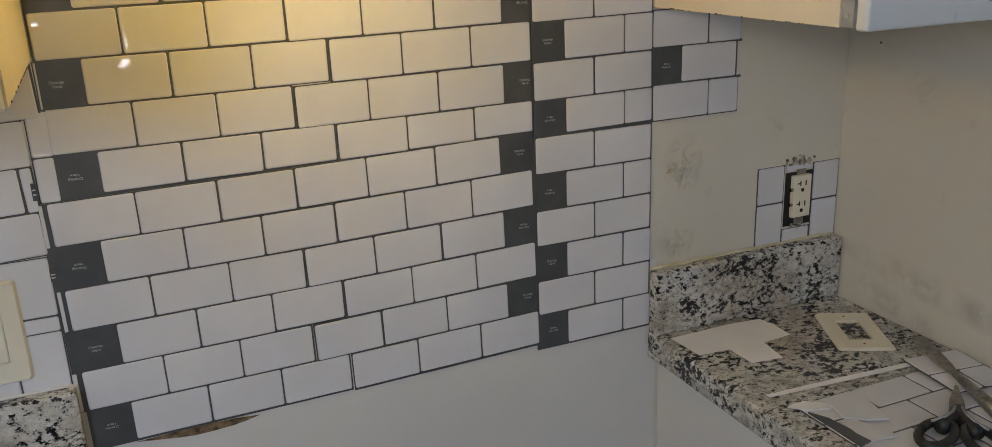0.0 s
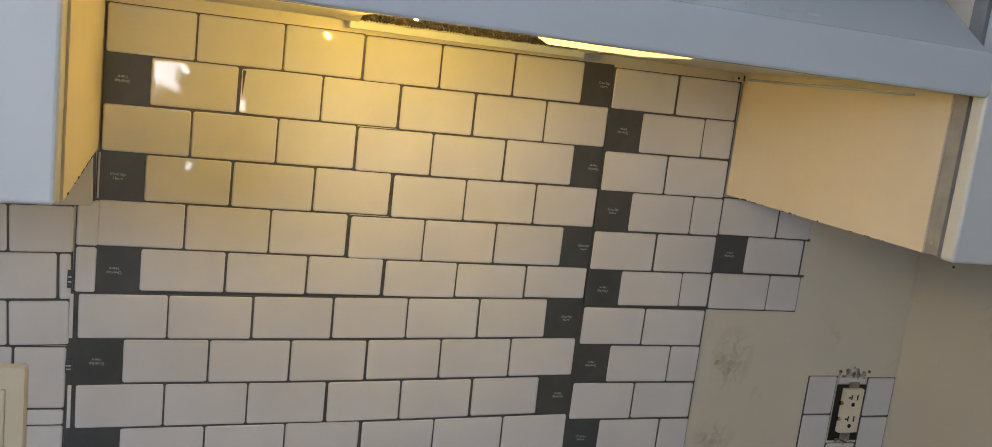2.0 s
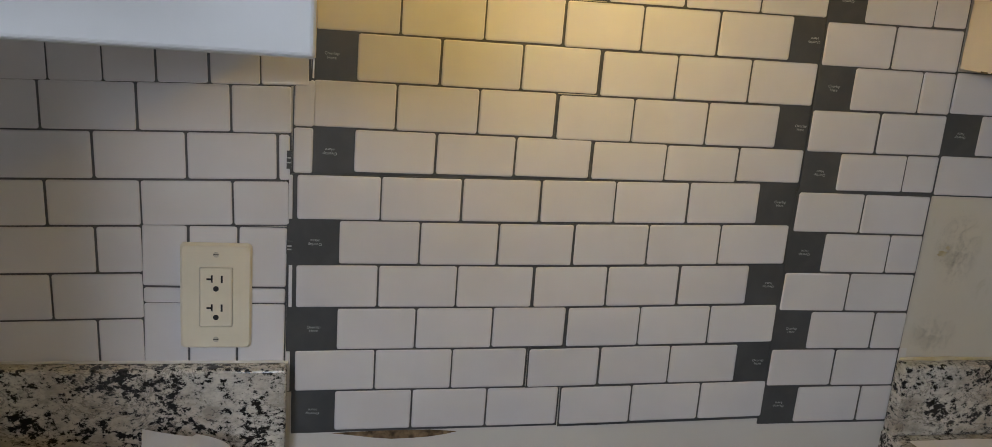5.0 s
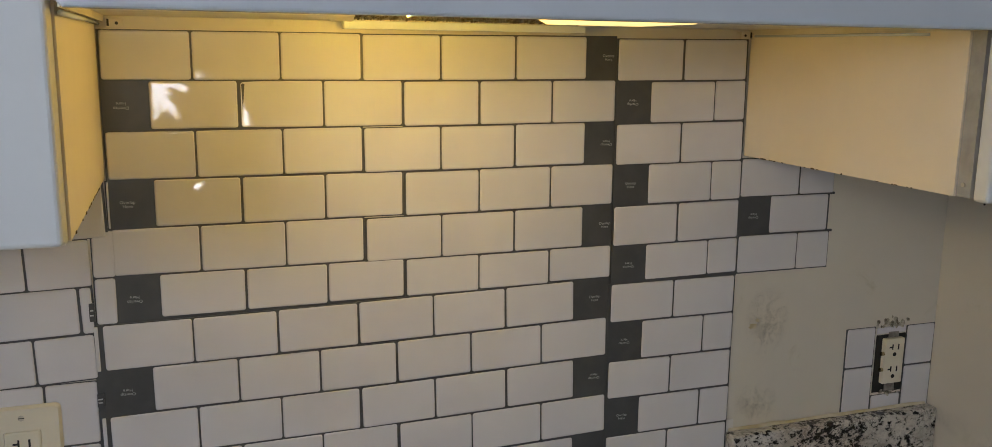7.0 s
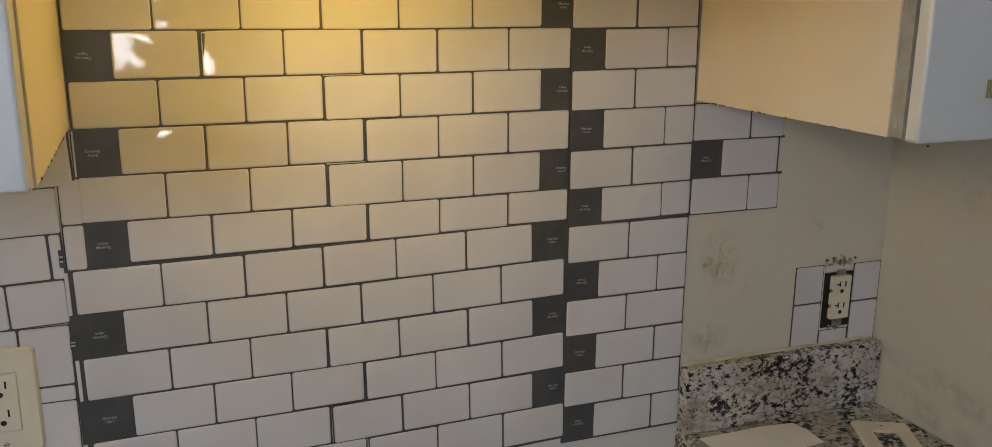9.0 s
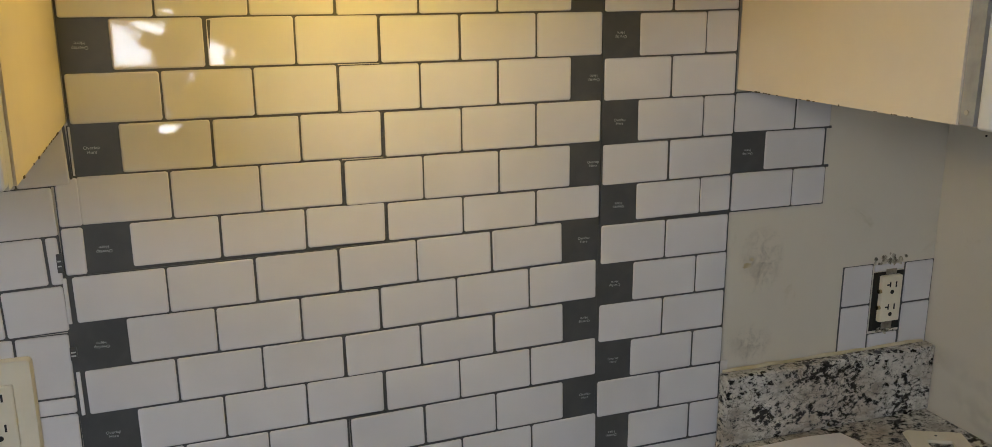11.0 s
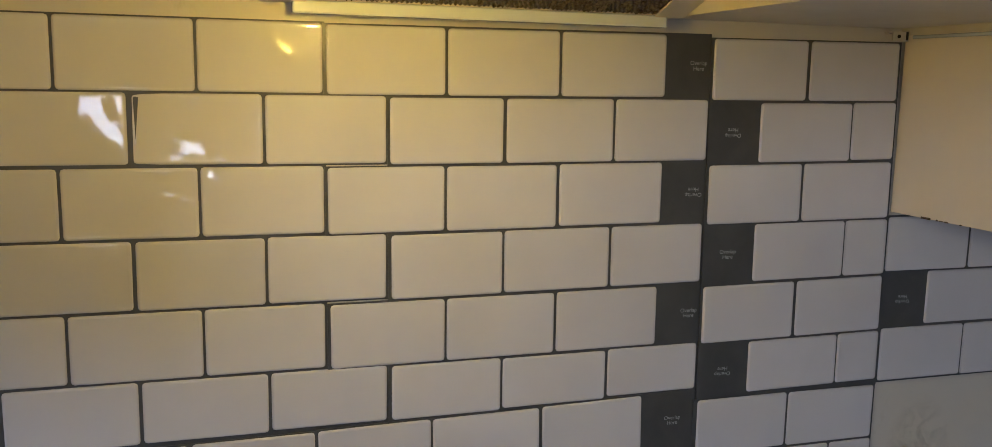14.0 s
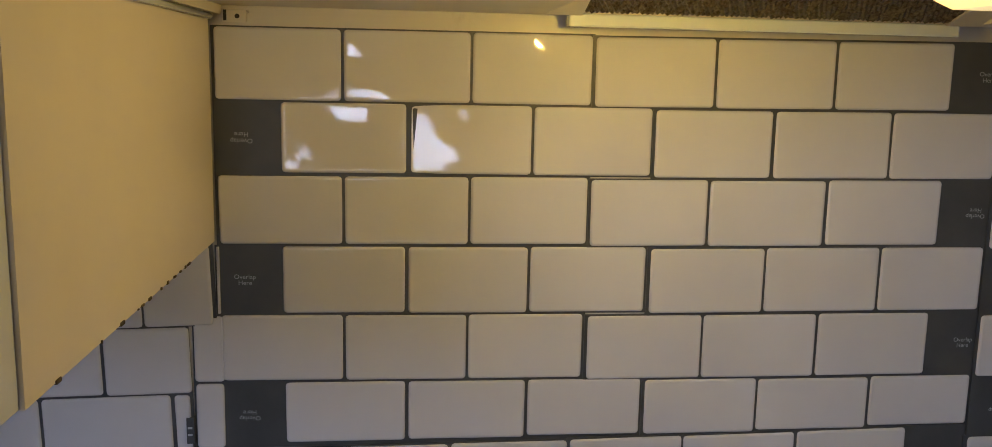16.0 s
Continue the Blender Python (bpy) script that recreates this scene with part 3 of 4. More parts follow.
def decal(x, y, z, w, h, mat, label, turn=0, tilt=0):
    b = box(-w / 2, w / 2, -0.00015, 0.00015, -h / 2, h / 2)
    o = obj("wall_mark", b, mat, label=label, category="stain")
    o.matrix_basis = pose(x, y, z, 0, tilt, turn)


decal(0.815, -0.0007, 1.165, 0.075, 0.110, OCHRE, "faint ochre grease smear on the cream wall")
decal(0.805, -0.0007, 1.050, 0.075, 0.060, OCHRE, "faint ochre drip marks above the granite")
decal(RIGHT - 0.0007, -0.20, 0.985, 0.42, 0.055, GREYS, "faint grey streak running along the side wall", 90, -6)
decal(RIGHT - 0.0007, -0.13, 0.940, 0.20, 0.050, GREYS, "faint grey streak low on the side wall", 90, -12)


def smear(cx, cz, w, h, seed, mat, label, y=-0.0006):
    rng = random.Random(seed)
    b = bmesh.new()
    pts = []
    for k in range(18):
        a = 2 * math.pi * k / 18
        r = rng.uniform(0.55, 1.0)
        pts.append((cx + w / 2 * r * math.cos(a), cz + h / 2 * r * math.sin(a)))
    prism(pts, 0, 0.0004, b, FACE)
    o = obj("wall_mark", b, mat, label=label, category="stain")
    o.location = (0, y, 0)


def speck(y, z, r, mat, label):
    """A small nail hole or paint drop on the side wall."""
    obj("wall_speck", cyl((RIGHT - 0.0004, y, z), (1, 0, 0), r, 0.0008, 10), mat, label=label, category="stain")


speck(-0.283, 0.982, 0.0014, PAPER, "small white paint drop on the cream side wall")
speck(-0.064, 1.324, 0.0016, SLOT, "small dark nail hole in the cream side wall")
smear(0.793, 1.160, 0.016, 0.010, 1, GREASE, "ochre grease spot on the cream wall")
smear(0.800, 1.168, 0.008, 0.006, 2, GREASE, "ochre grease spot on the cream wall")


# ---------------------------------------------------------------- granite
def counter(name, x0, x1, label):
    root = empty(name, ((x0 + x1) / 2, -0.3, 0.874), label, "countertop")
    m = Matrix.Translation((-(x0 + x1) / 2, 0.3, -0.874))
    b = box(x0, x1, -0.635, -0.0005, 0.874, 0.914, 0.004, 3)
    bmesh.ops.transform(b, matrix=m, verts=b.verts)
    part("slab", b, GRANITE, root)
    b = box(x0, x1, -0.0245, -0.0030, 0.9143, 1.0150, 0.0035, 3)
    bmesh.ops.transform(b, matrix=m, verts=b.verts)
    part("upstand", b, GRANITE, root)
    return root


counter("granite_countertop", 0.7585, RIGHT - 0.001, "black and white speckled granite countertop with a low upstand")
counter("granite_countertop", LEFT + 0.001, -0.0185, "black and white speckled granite countertop with a low upstand")


def base_cabinet(x0, x1, label):
    root = empty("base_cabinet", ((x0 + x1) / 2, -0.3, 0.0), label, "cabinet", "base cabinets")
    w = (x1 - x0) / 2
    part("body", box(-w, w, -0.26, 0.298, 0.1, 0.8735), BOARD, root)
    part("toe_kick", box(-w, w, -0.20, 0.298, 0.0, 0.0995), BOARD, root)
    d = part("door", box(-w + 0.003, w - 0.003, -0.282, -0.262, 0.115, 0.865, 0.003), DOOR, root)
    part("handle", tube([(-0.05, -0.30, 0.80), (0.05, -0.30, 0.80)], 0.004), BRASS, d)


base_cabinet(0.778, RIGHT - 0.002, "white base cabinet under the granite counter")
base_cabinet(LEFT + 0.002, -0.030, "white base cabinet under the granite counter")


# ---------------------------------------------------------------- wall cabinets and hood
def ragged(x0, x1, y0, y1, z, n, seed, depth=0.0013):
    """Dark chipped lower edge of a side panel."""
    rng = random.Random(seed)
    b = bmesh.new()
    for _ in range(n):
        y = rng.uniform(y0, y1)
        w, h = rng.uniform(0.001, 0.006), rng.uniform(0.0003, depth)
        box(x0, x1, y - w / 2, y + w / 2, z - h * 0.5, z + h, bm=b)
    return b


def mount(x, y, z):
    """A square handle plate on a door front, its face rising to a low blunt pyramid."""
    b = bmesh.new()
    rings = [[b.verts.new((x + i * w, y - d, z + k * w)) for i, k in ((-1, -1), (1, -1), (1, 1), (-1, 1))]
             for w, d in ((0.0088, 0.0005), (0.0088, 0.0035), (0.0080, 0.0044), (0.0056, 0.0160), (0.0048, 0.0230))]
    for p, q in zip(rings, rings[1:]):
        for k in range(4):
            b.faces.new((p[k], p[(k + 1) % 4], q[(k + 1) % 4], q[k]))
    b.faces.new(rings[0])
    b.faces.new(rings[-1])
    bmesh.ops.recalc_face_normals(b, faces=b.faces)
    return b


def wall_cabinet(x0, x1, base, inner, front, drop, label, handle):
    """inner: -1 when the side that faces the hood is the left one."""
    root = empty("wall_cabinet", ((x0 + x1) / 2, 0, base), label, "cabinet", "wall cabinets")
    w = (x1 - x0) / 2
    part("body", box(-w, w, front + 0.0375, -0.004, 0.0, 0.74), SIDE, root, "cream painted side panel")
    part("face_strip", box(-w + 0.002, w - 0.002, front + 0.0205, front + 0.0370, 0.0005, 0.74), STRIP if inner < 0 else DOOR, root)
    d = part("door", box(-w + 0.001, w - 0.001, front, front + 0.0172, drop, 0.735, 0.0035, 3), DOOR, root, "plain white slab door")
    s = inner * w
    xa, xb = sorted((s - inner * 0.001, s + inner * 0.0007))
    tagged(part("chipped_edge", ragged(xa, xb, front + 0.04, -0.02, 0.0, 16, 5 + inner), WORN, root, "chipped dark lower edge"), kind="stuff")
    if inner < 0:
        part("hinge_screw", cyl((-w + 0.0018, front + 0.0290, 0.012), (1, 0, 0), 0.0022, 0.002, 12), SCREW, root)
    l_, r_, z_ = handle
    bar = [(l_, front - 0.018, z_), (l_, front - 0.026, z_), (l_ + 0.002, front - 0.030, z_), (l_ + 0.006, front - 0.032, z_),
           (r_ - 0.006, front - 0.032, z_), (r_ - 0.002, front - 0.030, z_), (r_, front - 0.026, z_), (r_, front - 0.018, z_)]
    h = part("handle", tube(bar, 0.0047, 14), BRASS, d, "brass bar handle", smooth=True)
    for x in (l_, r_):
        part("handle_mount", mount(x, front, z_), BRASS, h, "square tapered brass mount")


wall_cabinet(LEFT + 0.001, -0.001, 1.3890, 1, -0.3640, 0.0030, "white wall cabinet with a cream side and a brass handle", (-0.09, 0.0695, 0.0522))
wall_cabinet(0.7595, RIGHT - 0.001, 1.3930, -1, -0.3830, -0.002, "white wall cabinet with a cream side and a brass handle", (-0.085, 0.06, 0.0490))

above = empty("wall_cabinet", (0.3815, 0, 1.640), "white wall cabinet over the range hood", "cabinet", "wall cabinets")
part("body", box(-0.380, 0.380, -0.330, -0.004, 0.0, 0.494), SIDE, above)
for a, c in ((-0.378, -0.0015), (0.0015, 0.378)):
    d = part("door", box(a, c, -0.352, -0.3305, -0.001, 0.490, 0.003, 3), DOOR, above, "plain white slab door")
    m_ = (a + c) / 2
    h = part("handle", tube([(m_ - 0.07, -0.382, 0.045), (m_ + 0.07, -0.382, 0.045)], 0.0052, 14), BRASS, d, "brass bar handle")
    for x in (m_ - 0.07, m_ + 0.07):
        part("handle_mount", box(x - 0.0085, x + 0.0085, -0.388, -0.3525, 0.0365, 0.0535, 0.0015), BRASS, h)

HX0, HX1, HY, HZ = 0.006, 0.7585, -0.3880, 1.5450
hood = empty("range_hood", (0, 0, HZ), "white enamel range hood with one lit yellow lamp", "range hood")


def solid(verts, faces, bevel=0.0):
    b = bmesh.new()
    v = [b.verts.new(p) for p in verts]
    for f in faces:
        b.faces.new([v[i] for i in f])
    if bevel:
        bmesh.ops.bevel(b, geom=b.edges[:], offset=bevel, segments=3, profile=0.5, affect="EDGES")
    return b


lip = 0.0410


def lip_outline(r=0.011, q=0.004):
    """The front lip from ahead: tight lower corners, generous upper ones."""
    out = [(HX0, q), (HX0 + q, 0.0), (HX1 - q, 0.0), (HX1, q)]
    out += [(HX1 - r + r * math.cos(radians(a)), lip - r + r * math.sin(radians(a))) for a in (0, 18, 36, 54, 72, 90)]
    out += [(HX0 + r - r * math.cos(radians(a)), lip - r + r * math.sin(radians(a))) for a in (90, 72, 54, 36, 18, 0)]
    return out


b = prism(lip_outline(), -HY - 0.014, -HY, None, FACE)
bmesh.ops.bevel(b, geom=[e for e in b.edges if all(abs(v.co.y - HY) < 1e-5 for v in e.verts)], offset=0.003, segments=3, profile=0.5, affect="EDGES")
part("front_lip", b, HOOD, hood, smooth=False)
i0, i1, yb, zt = HX0 + 0.003, HX1 - 0.003, HY + 0.077, 0.0945
b = solid([(HX0 + 0.003, HY + 0.003, lip - 0.003), (HX1 - 0.003, HY + 0.003, lip - 0.003), (i1, yb, zt), (i0, yb, zt),
           (HX0 + 0.003, -0.002, lip - 0.003), (HX1 - 0.003, -0.002, lip - 0.003), (i1, -0.002, zt), (i0, -0.002, zt)],
          [(0, 1, 2, 3), (1, 5, 6, 2), (2, 6, 7, 3), (3, 7, 4, 0), (5, 4, 7, 6), (0, 4, 5, 1)], 0.003)
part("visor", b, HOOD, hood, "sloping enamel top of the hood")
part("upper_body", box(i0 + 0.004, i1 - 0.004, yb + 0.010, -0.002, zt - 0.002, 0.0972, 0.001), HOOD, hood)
for x in (0.47, 0.50, 0.535, 0.56):
    part("dark_mark", box(x, x + 0.014, HY + 0.0165, HY + 0.0180, 0.0480, 0.0505, 0.0004), FAINT, hood, "faint grey printed bar")
for x in (HX0, HX1 - 0.0015):
    part("side_wall", box(x, x + 0.0015, HY + 0.0145, -0.002, 0.0005, lip - 0.0025), UNDER, hood)

# underside with the filter opening
FX0, FX1, FY0, FY1, FM = 0.250, 0.510, -0.316, -0.028, -0.255
OX0, OX1 = FX0 - 0.024, FX1 + 0.024
b = bmesh.new()
zu, zv = 0.0065, 0.0080
ring = []
for z in (zu, zv):
    o_ = [b.verts.new(p) for p in ((HX0 + 0.002, HY + 0.015, z), (HX1 - 0.002, HY + 0.015, z), (HX1 - 0.002, -0.002, z), (HX0 + 0.002, -0.002, z))]
    n_ = [b.verts.new(p) for p in ((OX0, FY0, z), (OX1, FY0, z), (OX1, FY1, z), (OX0, FY1, z))]
    for k in range(4):
        b.faces.new((o_[k], o_[(k + 1) % 4], n_[(k + 1) % 4], n_[k]))
    ring.append((o_, n_))
for g in (0, 1):
    for k in range(4):
        b.faces.new((ring[0][g][k], ring[0][g][(k + 1) % 4], ring[1][g][(k + 1) % 4], ring[1][g][k]))
part("underside", b, UNDER, hood, "greasy cream underside of the hood")
b = bmesh.new()
box(FX0 - 0.008, FX1 + 0.010, FY1 - 0.001, FY1 + 0.013, -0.0025, zu - 0.0002, 0.0012, bm=b)
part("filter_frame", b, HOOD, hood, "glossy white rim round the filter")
b = bmesh.new()
nx, ny = 150, 60
rng = random.Random(3)
grid = [[b.verts.new((FX0 + (FX1 - FX0) * i / nx, FM + (FY1 - 0.002 - FM) * j / ny, 0.0060 + 0.074 * (1 - j / ny) + 0.0016 * ((i + j) % 2) + rng.uniform(0, 0.0010))) for i in range(nx + 1)] for j in range(ny + 1)]
for j in range(ny):
    for i in range(nx):
        b.faces.new((grid[j][i], grid[j][i + 1], grid[j + 1][i + 1], grid[j + 1][i]))
for x in (OX0, OX1):
    c_ = prism([(FY1, 0.0), (FY0, 0.0), (FY0, 0.073), (FM, 0.073), (FY1, 0.004)], 0, 0.0012, None, Matrix.Translation((x - 0.0006, 0, 0.0066)) @ Matrix(((0, 0, 1, 0), (1, 0, 0, 0), (0, 1, 0, 0), (0, 0, 0, 1))))
    part("recess_cheek", c_, UNDER, hood)
part("recess_front", box(OX0, OX1, FY0 - 0.0012, FY0 - 0.0002, 0.0082, 0.080), UNDER, hood)
for xa, xb in ((OX0 + 0.001, FX0 + 0.001), (FX1 - 0.001, OX1 - 0.001)):
    c_ = solid([(xa, FY1 - 0.001, 0.0050), (xb, FY1 - 0.001, 0.0050), (xb, FM, 0.0795), (xa, FM, 0.0795), (xa, FY1 - 0.001, 0.0066), (xb, FY1 - 0.001, 0.0066), (xb, FM, 0.0812), (xa, FM, 0.0812)],
               [(0, 3, 2, 1), (4, 5, 6, 7), (0, 1, 5, 4), (1, 2, 6, 5), (2, 3, 7, 6), (3, 0, 4, 7)])
    part("filter_flange", c_, UNDER, hood, "pale sloping flange beside the filter")
part("recess_top", box(OX0, OX1, FY0, FM, 0.0808, 0.0820), UNDER, hood)
part("grease_filter", b, FILTER, hood, "dark greasy metal mesh filter")
lx0, lx1, ly0, ly1 = 0.380, 0.490, -0.338, -0.226
lamp = part("lamp_lens", solid([(lx0, ly0, 0.0064), (lx1, ly0, 0.0064), (lx1, ly1, 0.0064), (lx0, ly1, 0.0064),
                                (lx0 + 0.008, ly0 + 0.008, 0.0006), (lx1 - 0.008, ly0 + 0.008, 0.0006), (lx1 - 0.008, ly1 - 0.008, 0.0006), (lx0 + 0.008, ly1 - 0.008, 0.0006)],
                               [(0, 1, 2, 3), (7, 6, 5, 4), (0, 4, 5, 1), (1, 5, 6, 2), (2, 6, 7, 3), (3, 7, 4, 0)], 0.001), LENS, hood, "lit yellow lamp lens")
part("lamp_housing", box(lx0 + 0.004, lx1 - 0.004, ly0 + 0.004, ly1 - 0.004, 0.0066, 0.058, 0.002), UNDER, lamp)
for x, s in ((HX0 + 0.004, 1), (HX1 - 0.004, -1)):
    b = bmesh.new()
    xa, xb = sorted((x, x + s * 0.016))
    box(xa, xb, -0.0135, -0.0120, -0.0050, 0.0033, 0.0004, bm=b)
    box(xa, xb, -0.0120, -0.0030, 0.0018, 0.0033, bm=b)
    br = part("bracket", b, UNDER, hood, "small mounting bracket")
    part("bracket_hole", cyl((x + s * 0.010, -0.0138, -0.001), (0, 1, 0), 0.0016, 0.0006, 12), SLOT, br)
    xs = sorted((x + s * 0.001, x + s * 0.0030))
    part("bracket_slot", box(xs[0], xs[1], -0.0141, -0.0136, -0.0040, 0.0030), SLOT, br)
b = tube([(0.7560, -0.018, -0.0014), (0.7555, -0.12, -0.0020), (0.7560, -0.22, -0.0016), (0.7555, -0.300, -0.0022)], 0.0016, 10)
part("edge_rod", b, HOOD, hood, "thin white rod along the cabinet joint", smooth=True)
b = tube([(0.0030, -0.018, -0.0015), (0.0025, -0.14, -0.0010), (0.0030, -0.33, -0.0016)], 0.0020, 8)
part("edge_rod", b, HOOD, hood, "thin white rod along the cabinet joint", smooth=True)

b = tube([(0.764 + 0.336 * k / 14, -0.0032 - 0.0006 * (k % 3), 1.0155 + 0.0008 * (k % 2)) for k in range(15)], lambda u: 0.0022 + 0.0012 * math.sin(9 * u) ** 2, 8)
obj("caulk_bead", b, CAULK, label="yellowed caulk bead along the granite upstand", category="caulk", smooth=True)
b = tube([(LEFT + 0.002 + 0.308 * k / 14, -0.0032 - 0.0005 * (k % 3), 1.0152 + 0.0006 * (k % 2)) for k in range(15)], 0.0018, 8)
obj("caulk_bead", b, BOARD, label="pale caulk bead along the granite upstand", category="caulk", smooth=True)

# ---------------------------------------------------------------- things on the counters
TOP = 0.9145
b = prism([(0.776, -0.038), (0.883, -0.036), (0.935, -0.042), (0.940, -0.068), (0.938, -0.107), (0.887, -0.111), (0.879, -0.162), (0.831, -0.156), (0.830, -0.107), (0.781, -0.103)], TOP, TOP + 0.0006)
obj("paper_offcut", b, PAPER, label="T-shaped offcut of pale release paper lying on granite", category="paper")

plate = empty("cover_plate", (1.0250, -0.1430, TOP), "loose ivory socket cover plate lying on the granite", "cover plate")
plate.rotation_euler = (0, 0, radians(-26.0))
b = bmesh.new()
oo, mm, hh = rounded(0.080, 0.127, 0.004, 1), rounded(0.075, 0.122, 0.003, 1), rounded(0.0345, 0.0680, 0.001, 1)
levels = [(oo, 0.0), (oo, 0.0015), (mm, 0.0042), (hh, 0.0042), (hh, 0.0)]
rings = [[b.verts.new((x, y, z)) for x, y in pts] for pts, z in levels]
for a, c in zip(rings, rings[1:] + rings[:1]):
    for k in range(8):
        b.faces.new((a[k], a[(k + 1) % 8], c[(k + 1) % 8], c[k]))
part("plate", b, IVORY, plate)
for y in (0.048, -0.048):
    part("screw_hole", cyl((0, y, 0.0043), (0, 0, 1), 0.0018, 0.0004, 12), SLOT, plate)


def flat_sheet(label, x, y, z, turn, cols, rows, cut=0):
    root = empty("tile_sheet", (x, y, z), label, "tile sheet", "loose tile sheets")
    root.rotation_euler = (0, 0, radians(turn))
    P, Q = 0.0903, 0.0509
    part("backing", box(0, cols * P, -rows * Q, 0, 0, 0.0008), BACKING, root)
    for j in range(rows):
        shift = 0.5 * P if j % 2 else 0.0
        k = -1 if shift else 0
        while k < cols:
            a, c = max(0, k * P + shift), min(cols * P, (k + 1) * P + shift)
            if c - a > 0.012:
                ob = new("tile", tile_mesh(round(c - a - 0.003, 3), round(Q - 0.003, 3)))
                ob.parent = root
                ob.matrix_basis = Matrix.Translation(((a + c) / 2, -(j + 0.5) * Q, 0.0009)) @ Matrix.Rotation(radians(-90), 4, "X")
            k += 1
    return root


flat_sheet("loose sheet of white subway tiles lying on the granite", 0.800, -0.277, TOP, 0.0, 3, 5)
flat_sheet("loose offcut of white subway tiles on another sheet", 1.010, -0.2475, TOP + 0.0042, -7.4, 1, 2)
b = prism([(0.787, -0.239), (0.789, -0.2455), (0.920, -0.2560), (1.058, -0.2650), (1.062, -0.2570), (0.900, -0.2450)], TOP + 0.0006, TOP + 0.0020)
obj("paper_strip", b, PAPER, label="narrow strip of release paper lying on the granite", category="paper")
for name, mat, outline, z, words in (
    ("paper_offcut", PAPER, [(0.778, -0.263), (0.804, -0.262), (0.826, -0.280), (0.824, -0.291), (0.793, -0.282)], 0.0036, "thin trimmed sliver of white release paper"),
    ("backing_offcut", BACKING, [(0.790, -0.286), (0.802, -0.307), (0.812, -0.369), (0.791, -0.373)], 0.0036, "dark grey trimmed strip of tile backing"),
    ("tile_offcut", TILE, [(0.810, -0.320), (0.827, -0.324), (0.833, -0.349), (0.847, -0.377), (0.809, -0.370), (0.806, -0.349)], 0.0045, "small cut piece of white tile"),
    ("tile_offcut", TILE, [(0.825, -0.282), (0.852, -0.276), (0.879, -0.273), (0.870, -0.310), (0.862, -0.346), (0.837, -0.335), (0.815, -0.318)], 0.0066, "pointed cut piece of white tile"),
):
    obj(name, prism([(x + 0.011, y - 0.015) for x, y in outline], TOP + z - 0.0010, TOP + z + 0.0012), mat, label=words + " on loose sheets", category="offcut")

knife = empty("putty_knife", (1.0305, -0.3185, TOP + 0.008), "worn steel putty knife lying on loose tile sheets", "putty knife")
knife.rotation_euler = (0, 0, radians(-23.3))
bl = [(-0.004, -0.004), (-0.010, 0.030), (-0.013, 0.085), (-0.010, 0.113), (0.000, 0.122), (0.010, 0.117), (0.012, 0.090), (0.009, 0.030), (0.004, -0.004)]
part("blade", prism(bl, 0.0, 0.0014), STEEL, knife)
part("handle", tube([(0, 0.0, 0.001), (0, -0.02, 0.002), (0, -0.06, 0.003), (0, -0.10, 0.003)], lambda u: 0.005 + 0.004 * u, 12), STEEL, knife, "dark worn handle", smooth=True)

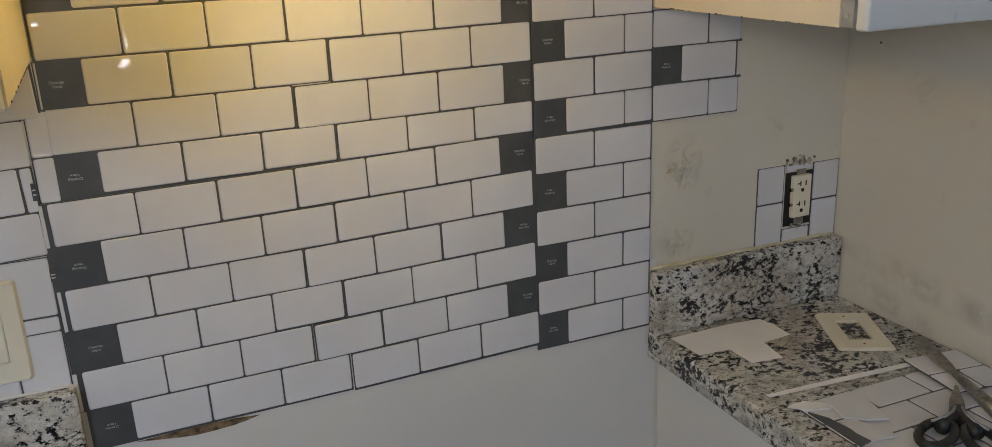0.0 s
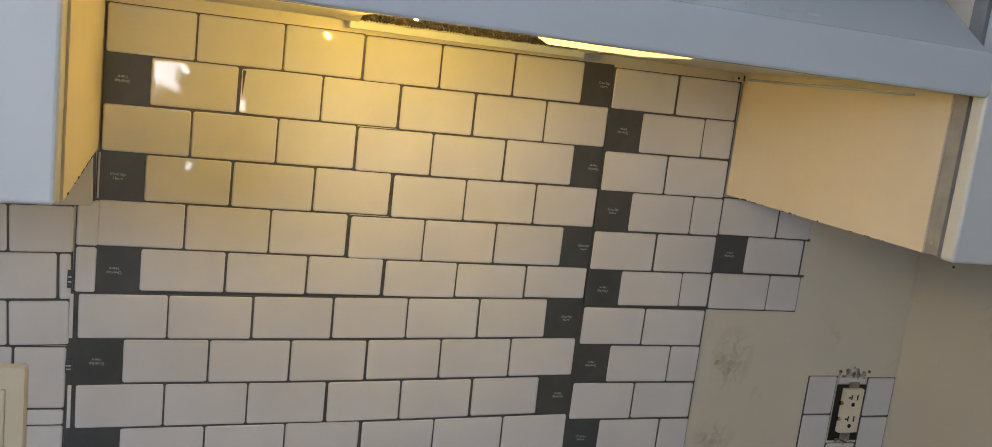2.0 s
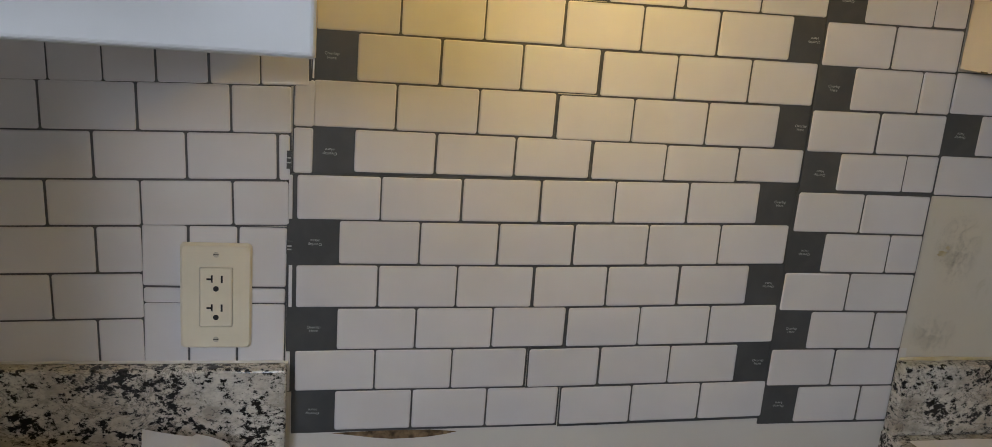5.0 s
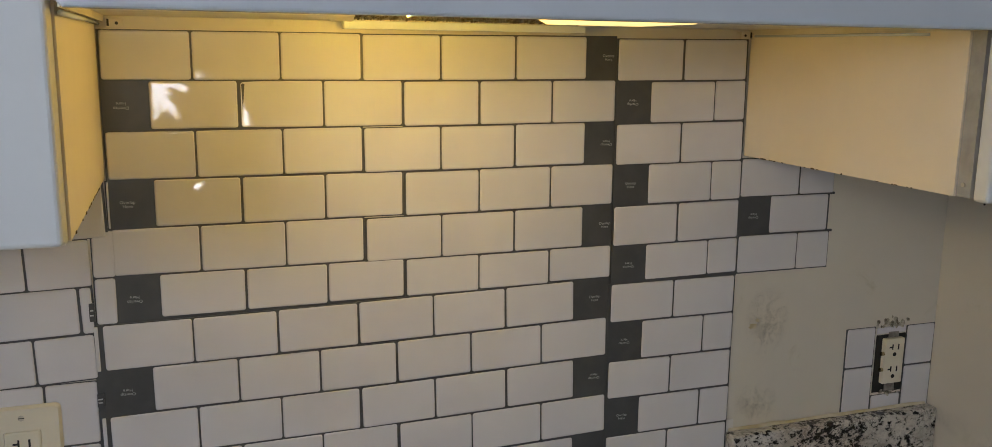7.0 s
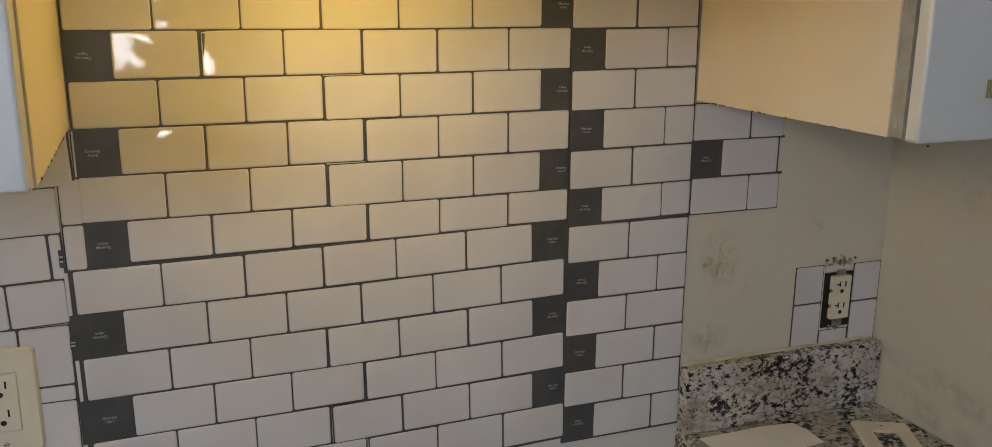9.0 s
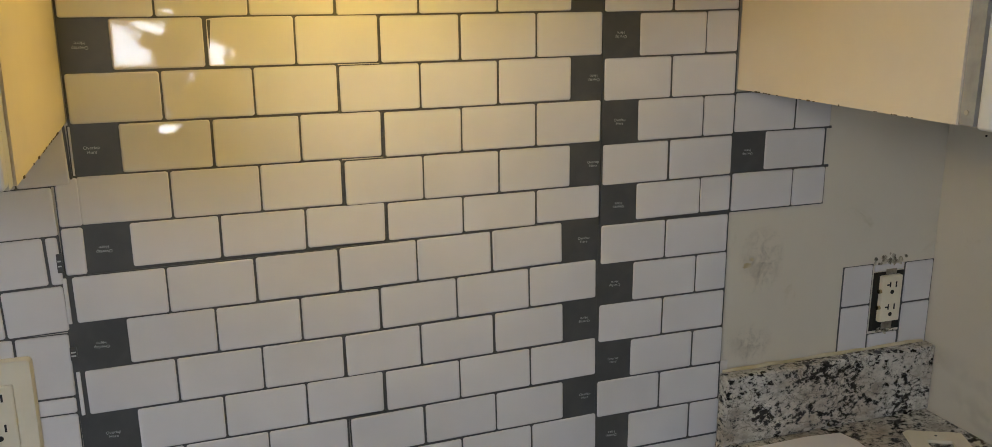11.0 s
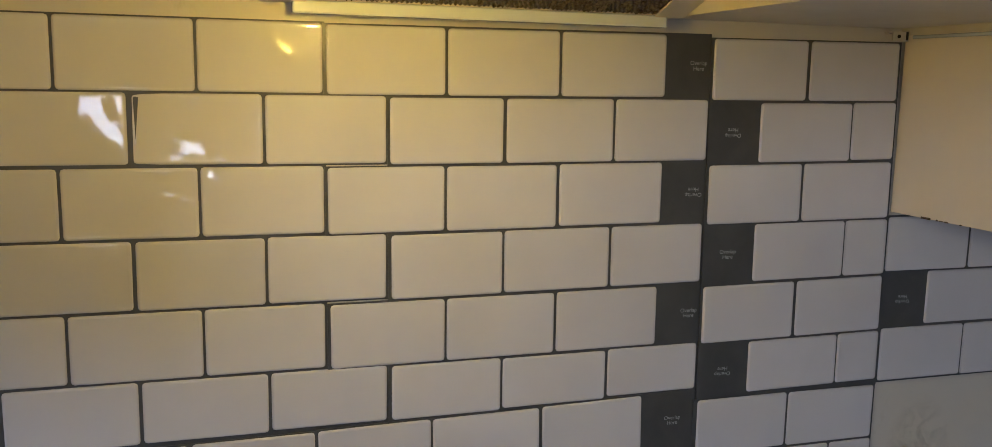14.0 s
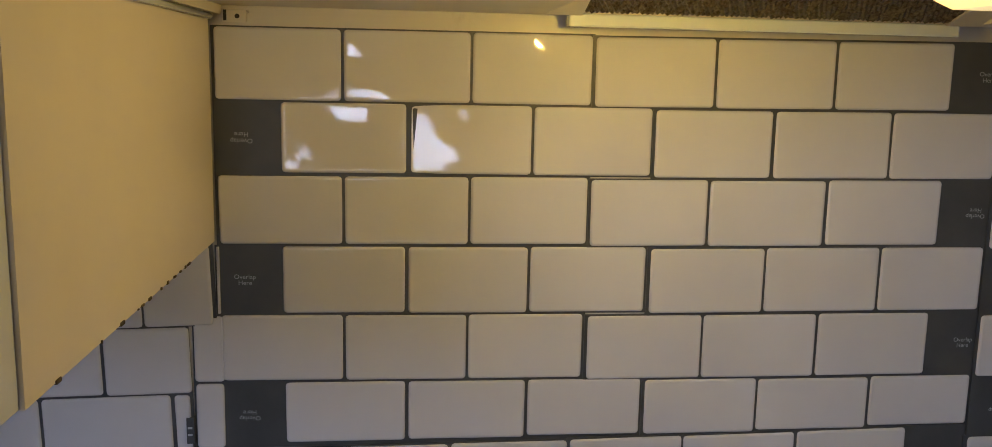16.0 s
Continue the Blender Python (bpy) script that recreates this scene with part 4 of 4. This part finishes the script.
sc = empty("scissors", (0.9455, -0.3945, TOP + 0.006), "scissors with black and grey plastic handles lying closed", "scissors")
sc.rotation_euler = (0, 0, radians(-47))
part("blade", prism([(-0.010, -0.008), (0.010, -0.008), (0.0095, 0.040), (0.003, 0.086), (0.0, 0.088), (-0.006, 0.045)], 0.0, 0.0016), STEEL, sc)
part("blade", prism([(-0.010, -0.008), (0.009, -0.008), (0.007, 0.042), (0.001, 0.085), (-0.008, 0.042)], 0.0018, 0.0032), STEEL, sc)
part("pivot", cyl((0, 0, 0.0040), (0, 0, 1), 0.0042, 0.002, 16), SCREW, sc)
for s in (-1, 1):
    ring = [(s * (0.024 + 0.018 * math.cos(a)) - 0.008 * math.sin(a) * s, -0.058 + 0.031 * math.sin(a), 0.007) for a in [2 * math.pi * k / 28 for k in range(29)]]
    g = part("handle", tube(ring, 0.0056, 10), BLACK, sc, "black plastic finger loop", smooth=True)
    part("handle_arm", tube([(0, 0.010, 0.005), (s * 0.005, -0.012, 0.006), (s * 0.014, -0.030, 0.007), (s * 0.020, -0.042, 0.007)], 0.0085, 10), BLACK, g, smooth=True)
    part("grip", tube([(s * 0.004, 0.004, 0.0135), (s * 0.007, -0.012, 0.0145), (s * 0.016, -0.030, 0.0150), (s * 0.030, -0.040, 0.0125)], 0.0018, 8), GREYRUB, g, "pale grey grip line", smooth=True)

# curled paper by the other socket
b = bmesh.new()
rows_ = []
for i in range(29):
    u = i / 28
    a = radians(-100 + 300 * u)
    x = -0.168 + 0.112 * u if u < 0.5 else -0.112 + 0.040 * math.sin(math.pi * (u - 0.5) * 1.6)
    y = -0.062 - 0.010 * math.sin(3 * u) if u < 0.5 else -0.082 + 0.016 * math.cos(math.pi * (u - 0.5) * 1.8) - 0.05 * (u - 0.5)
    rows_.append([b.verts.new((x, y + 0.020 * v, TOP + 0.0008 + 0.040 * v - 0.010 * u * v)) for v in (0, 0.5, 1)])
for a, c in zip(rows_, rows_[1:]):
    for k in range(2):
        b.faces.new((a[k], a[k + 1], c[k + 1], c[k]))
bmesh.ops.solidify(b, geom=b.faces[:], thickness=0.0004)
obj("paper_curl", b, PAPER, label="curled strip of white release paper standing on granite", category="paper", smooth=True)
b = bmesh.new()
rows_ = []
for i in range(13):
    u = i / 12
    y = -0.205 + 0.122 * u
    z = TOP + 0.0006 + 0.031 * u * u * (1.5 - 0.5 * u)
    rows_.append([b.verts.new((-0.300 + 0.150 * v - 0.020 * u * (1 - v) + 0.004 * u * v, y + 0.006 * v * u, z + 0.0010 * math.sin(5 * v) * u)) for v in (0, 0.25, 0.5, 0.75, 1)])
for a, c in zip(rows_, rows_[1:]):
    for k in range(4):
        b.faces.new((a[k], a[k + 1], c[k + 1], c[k]))
bmesh.ops.solidify(b, geom=b.faces[:], thickness=0.0004)
obj("paper_offcut", b, PAPER, label="bowed sheet of pale release paper lying on granite", category="paper", smooth=True)
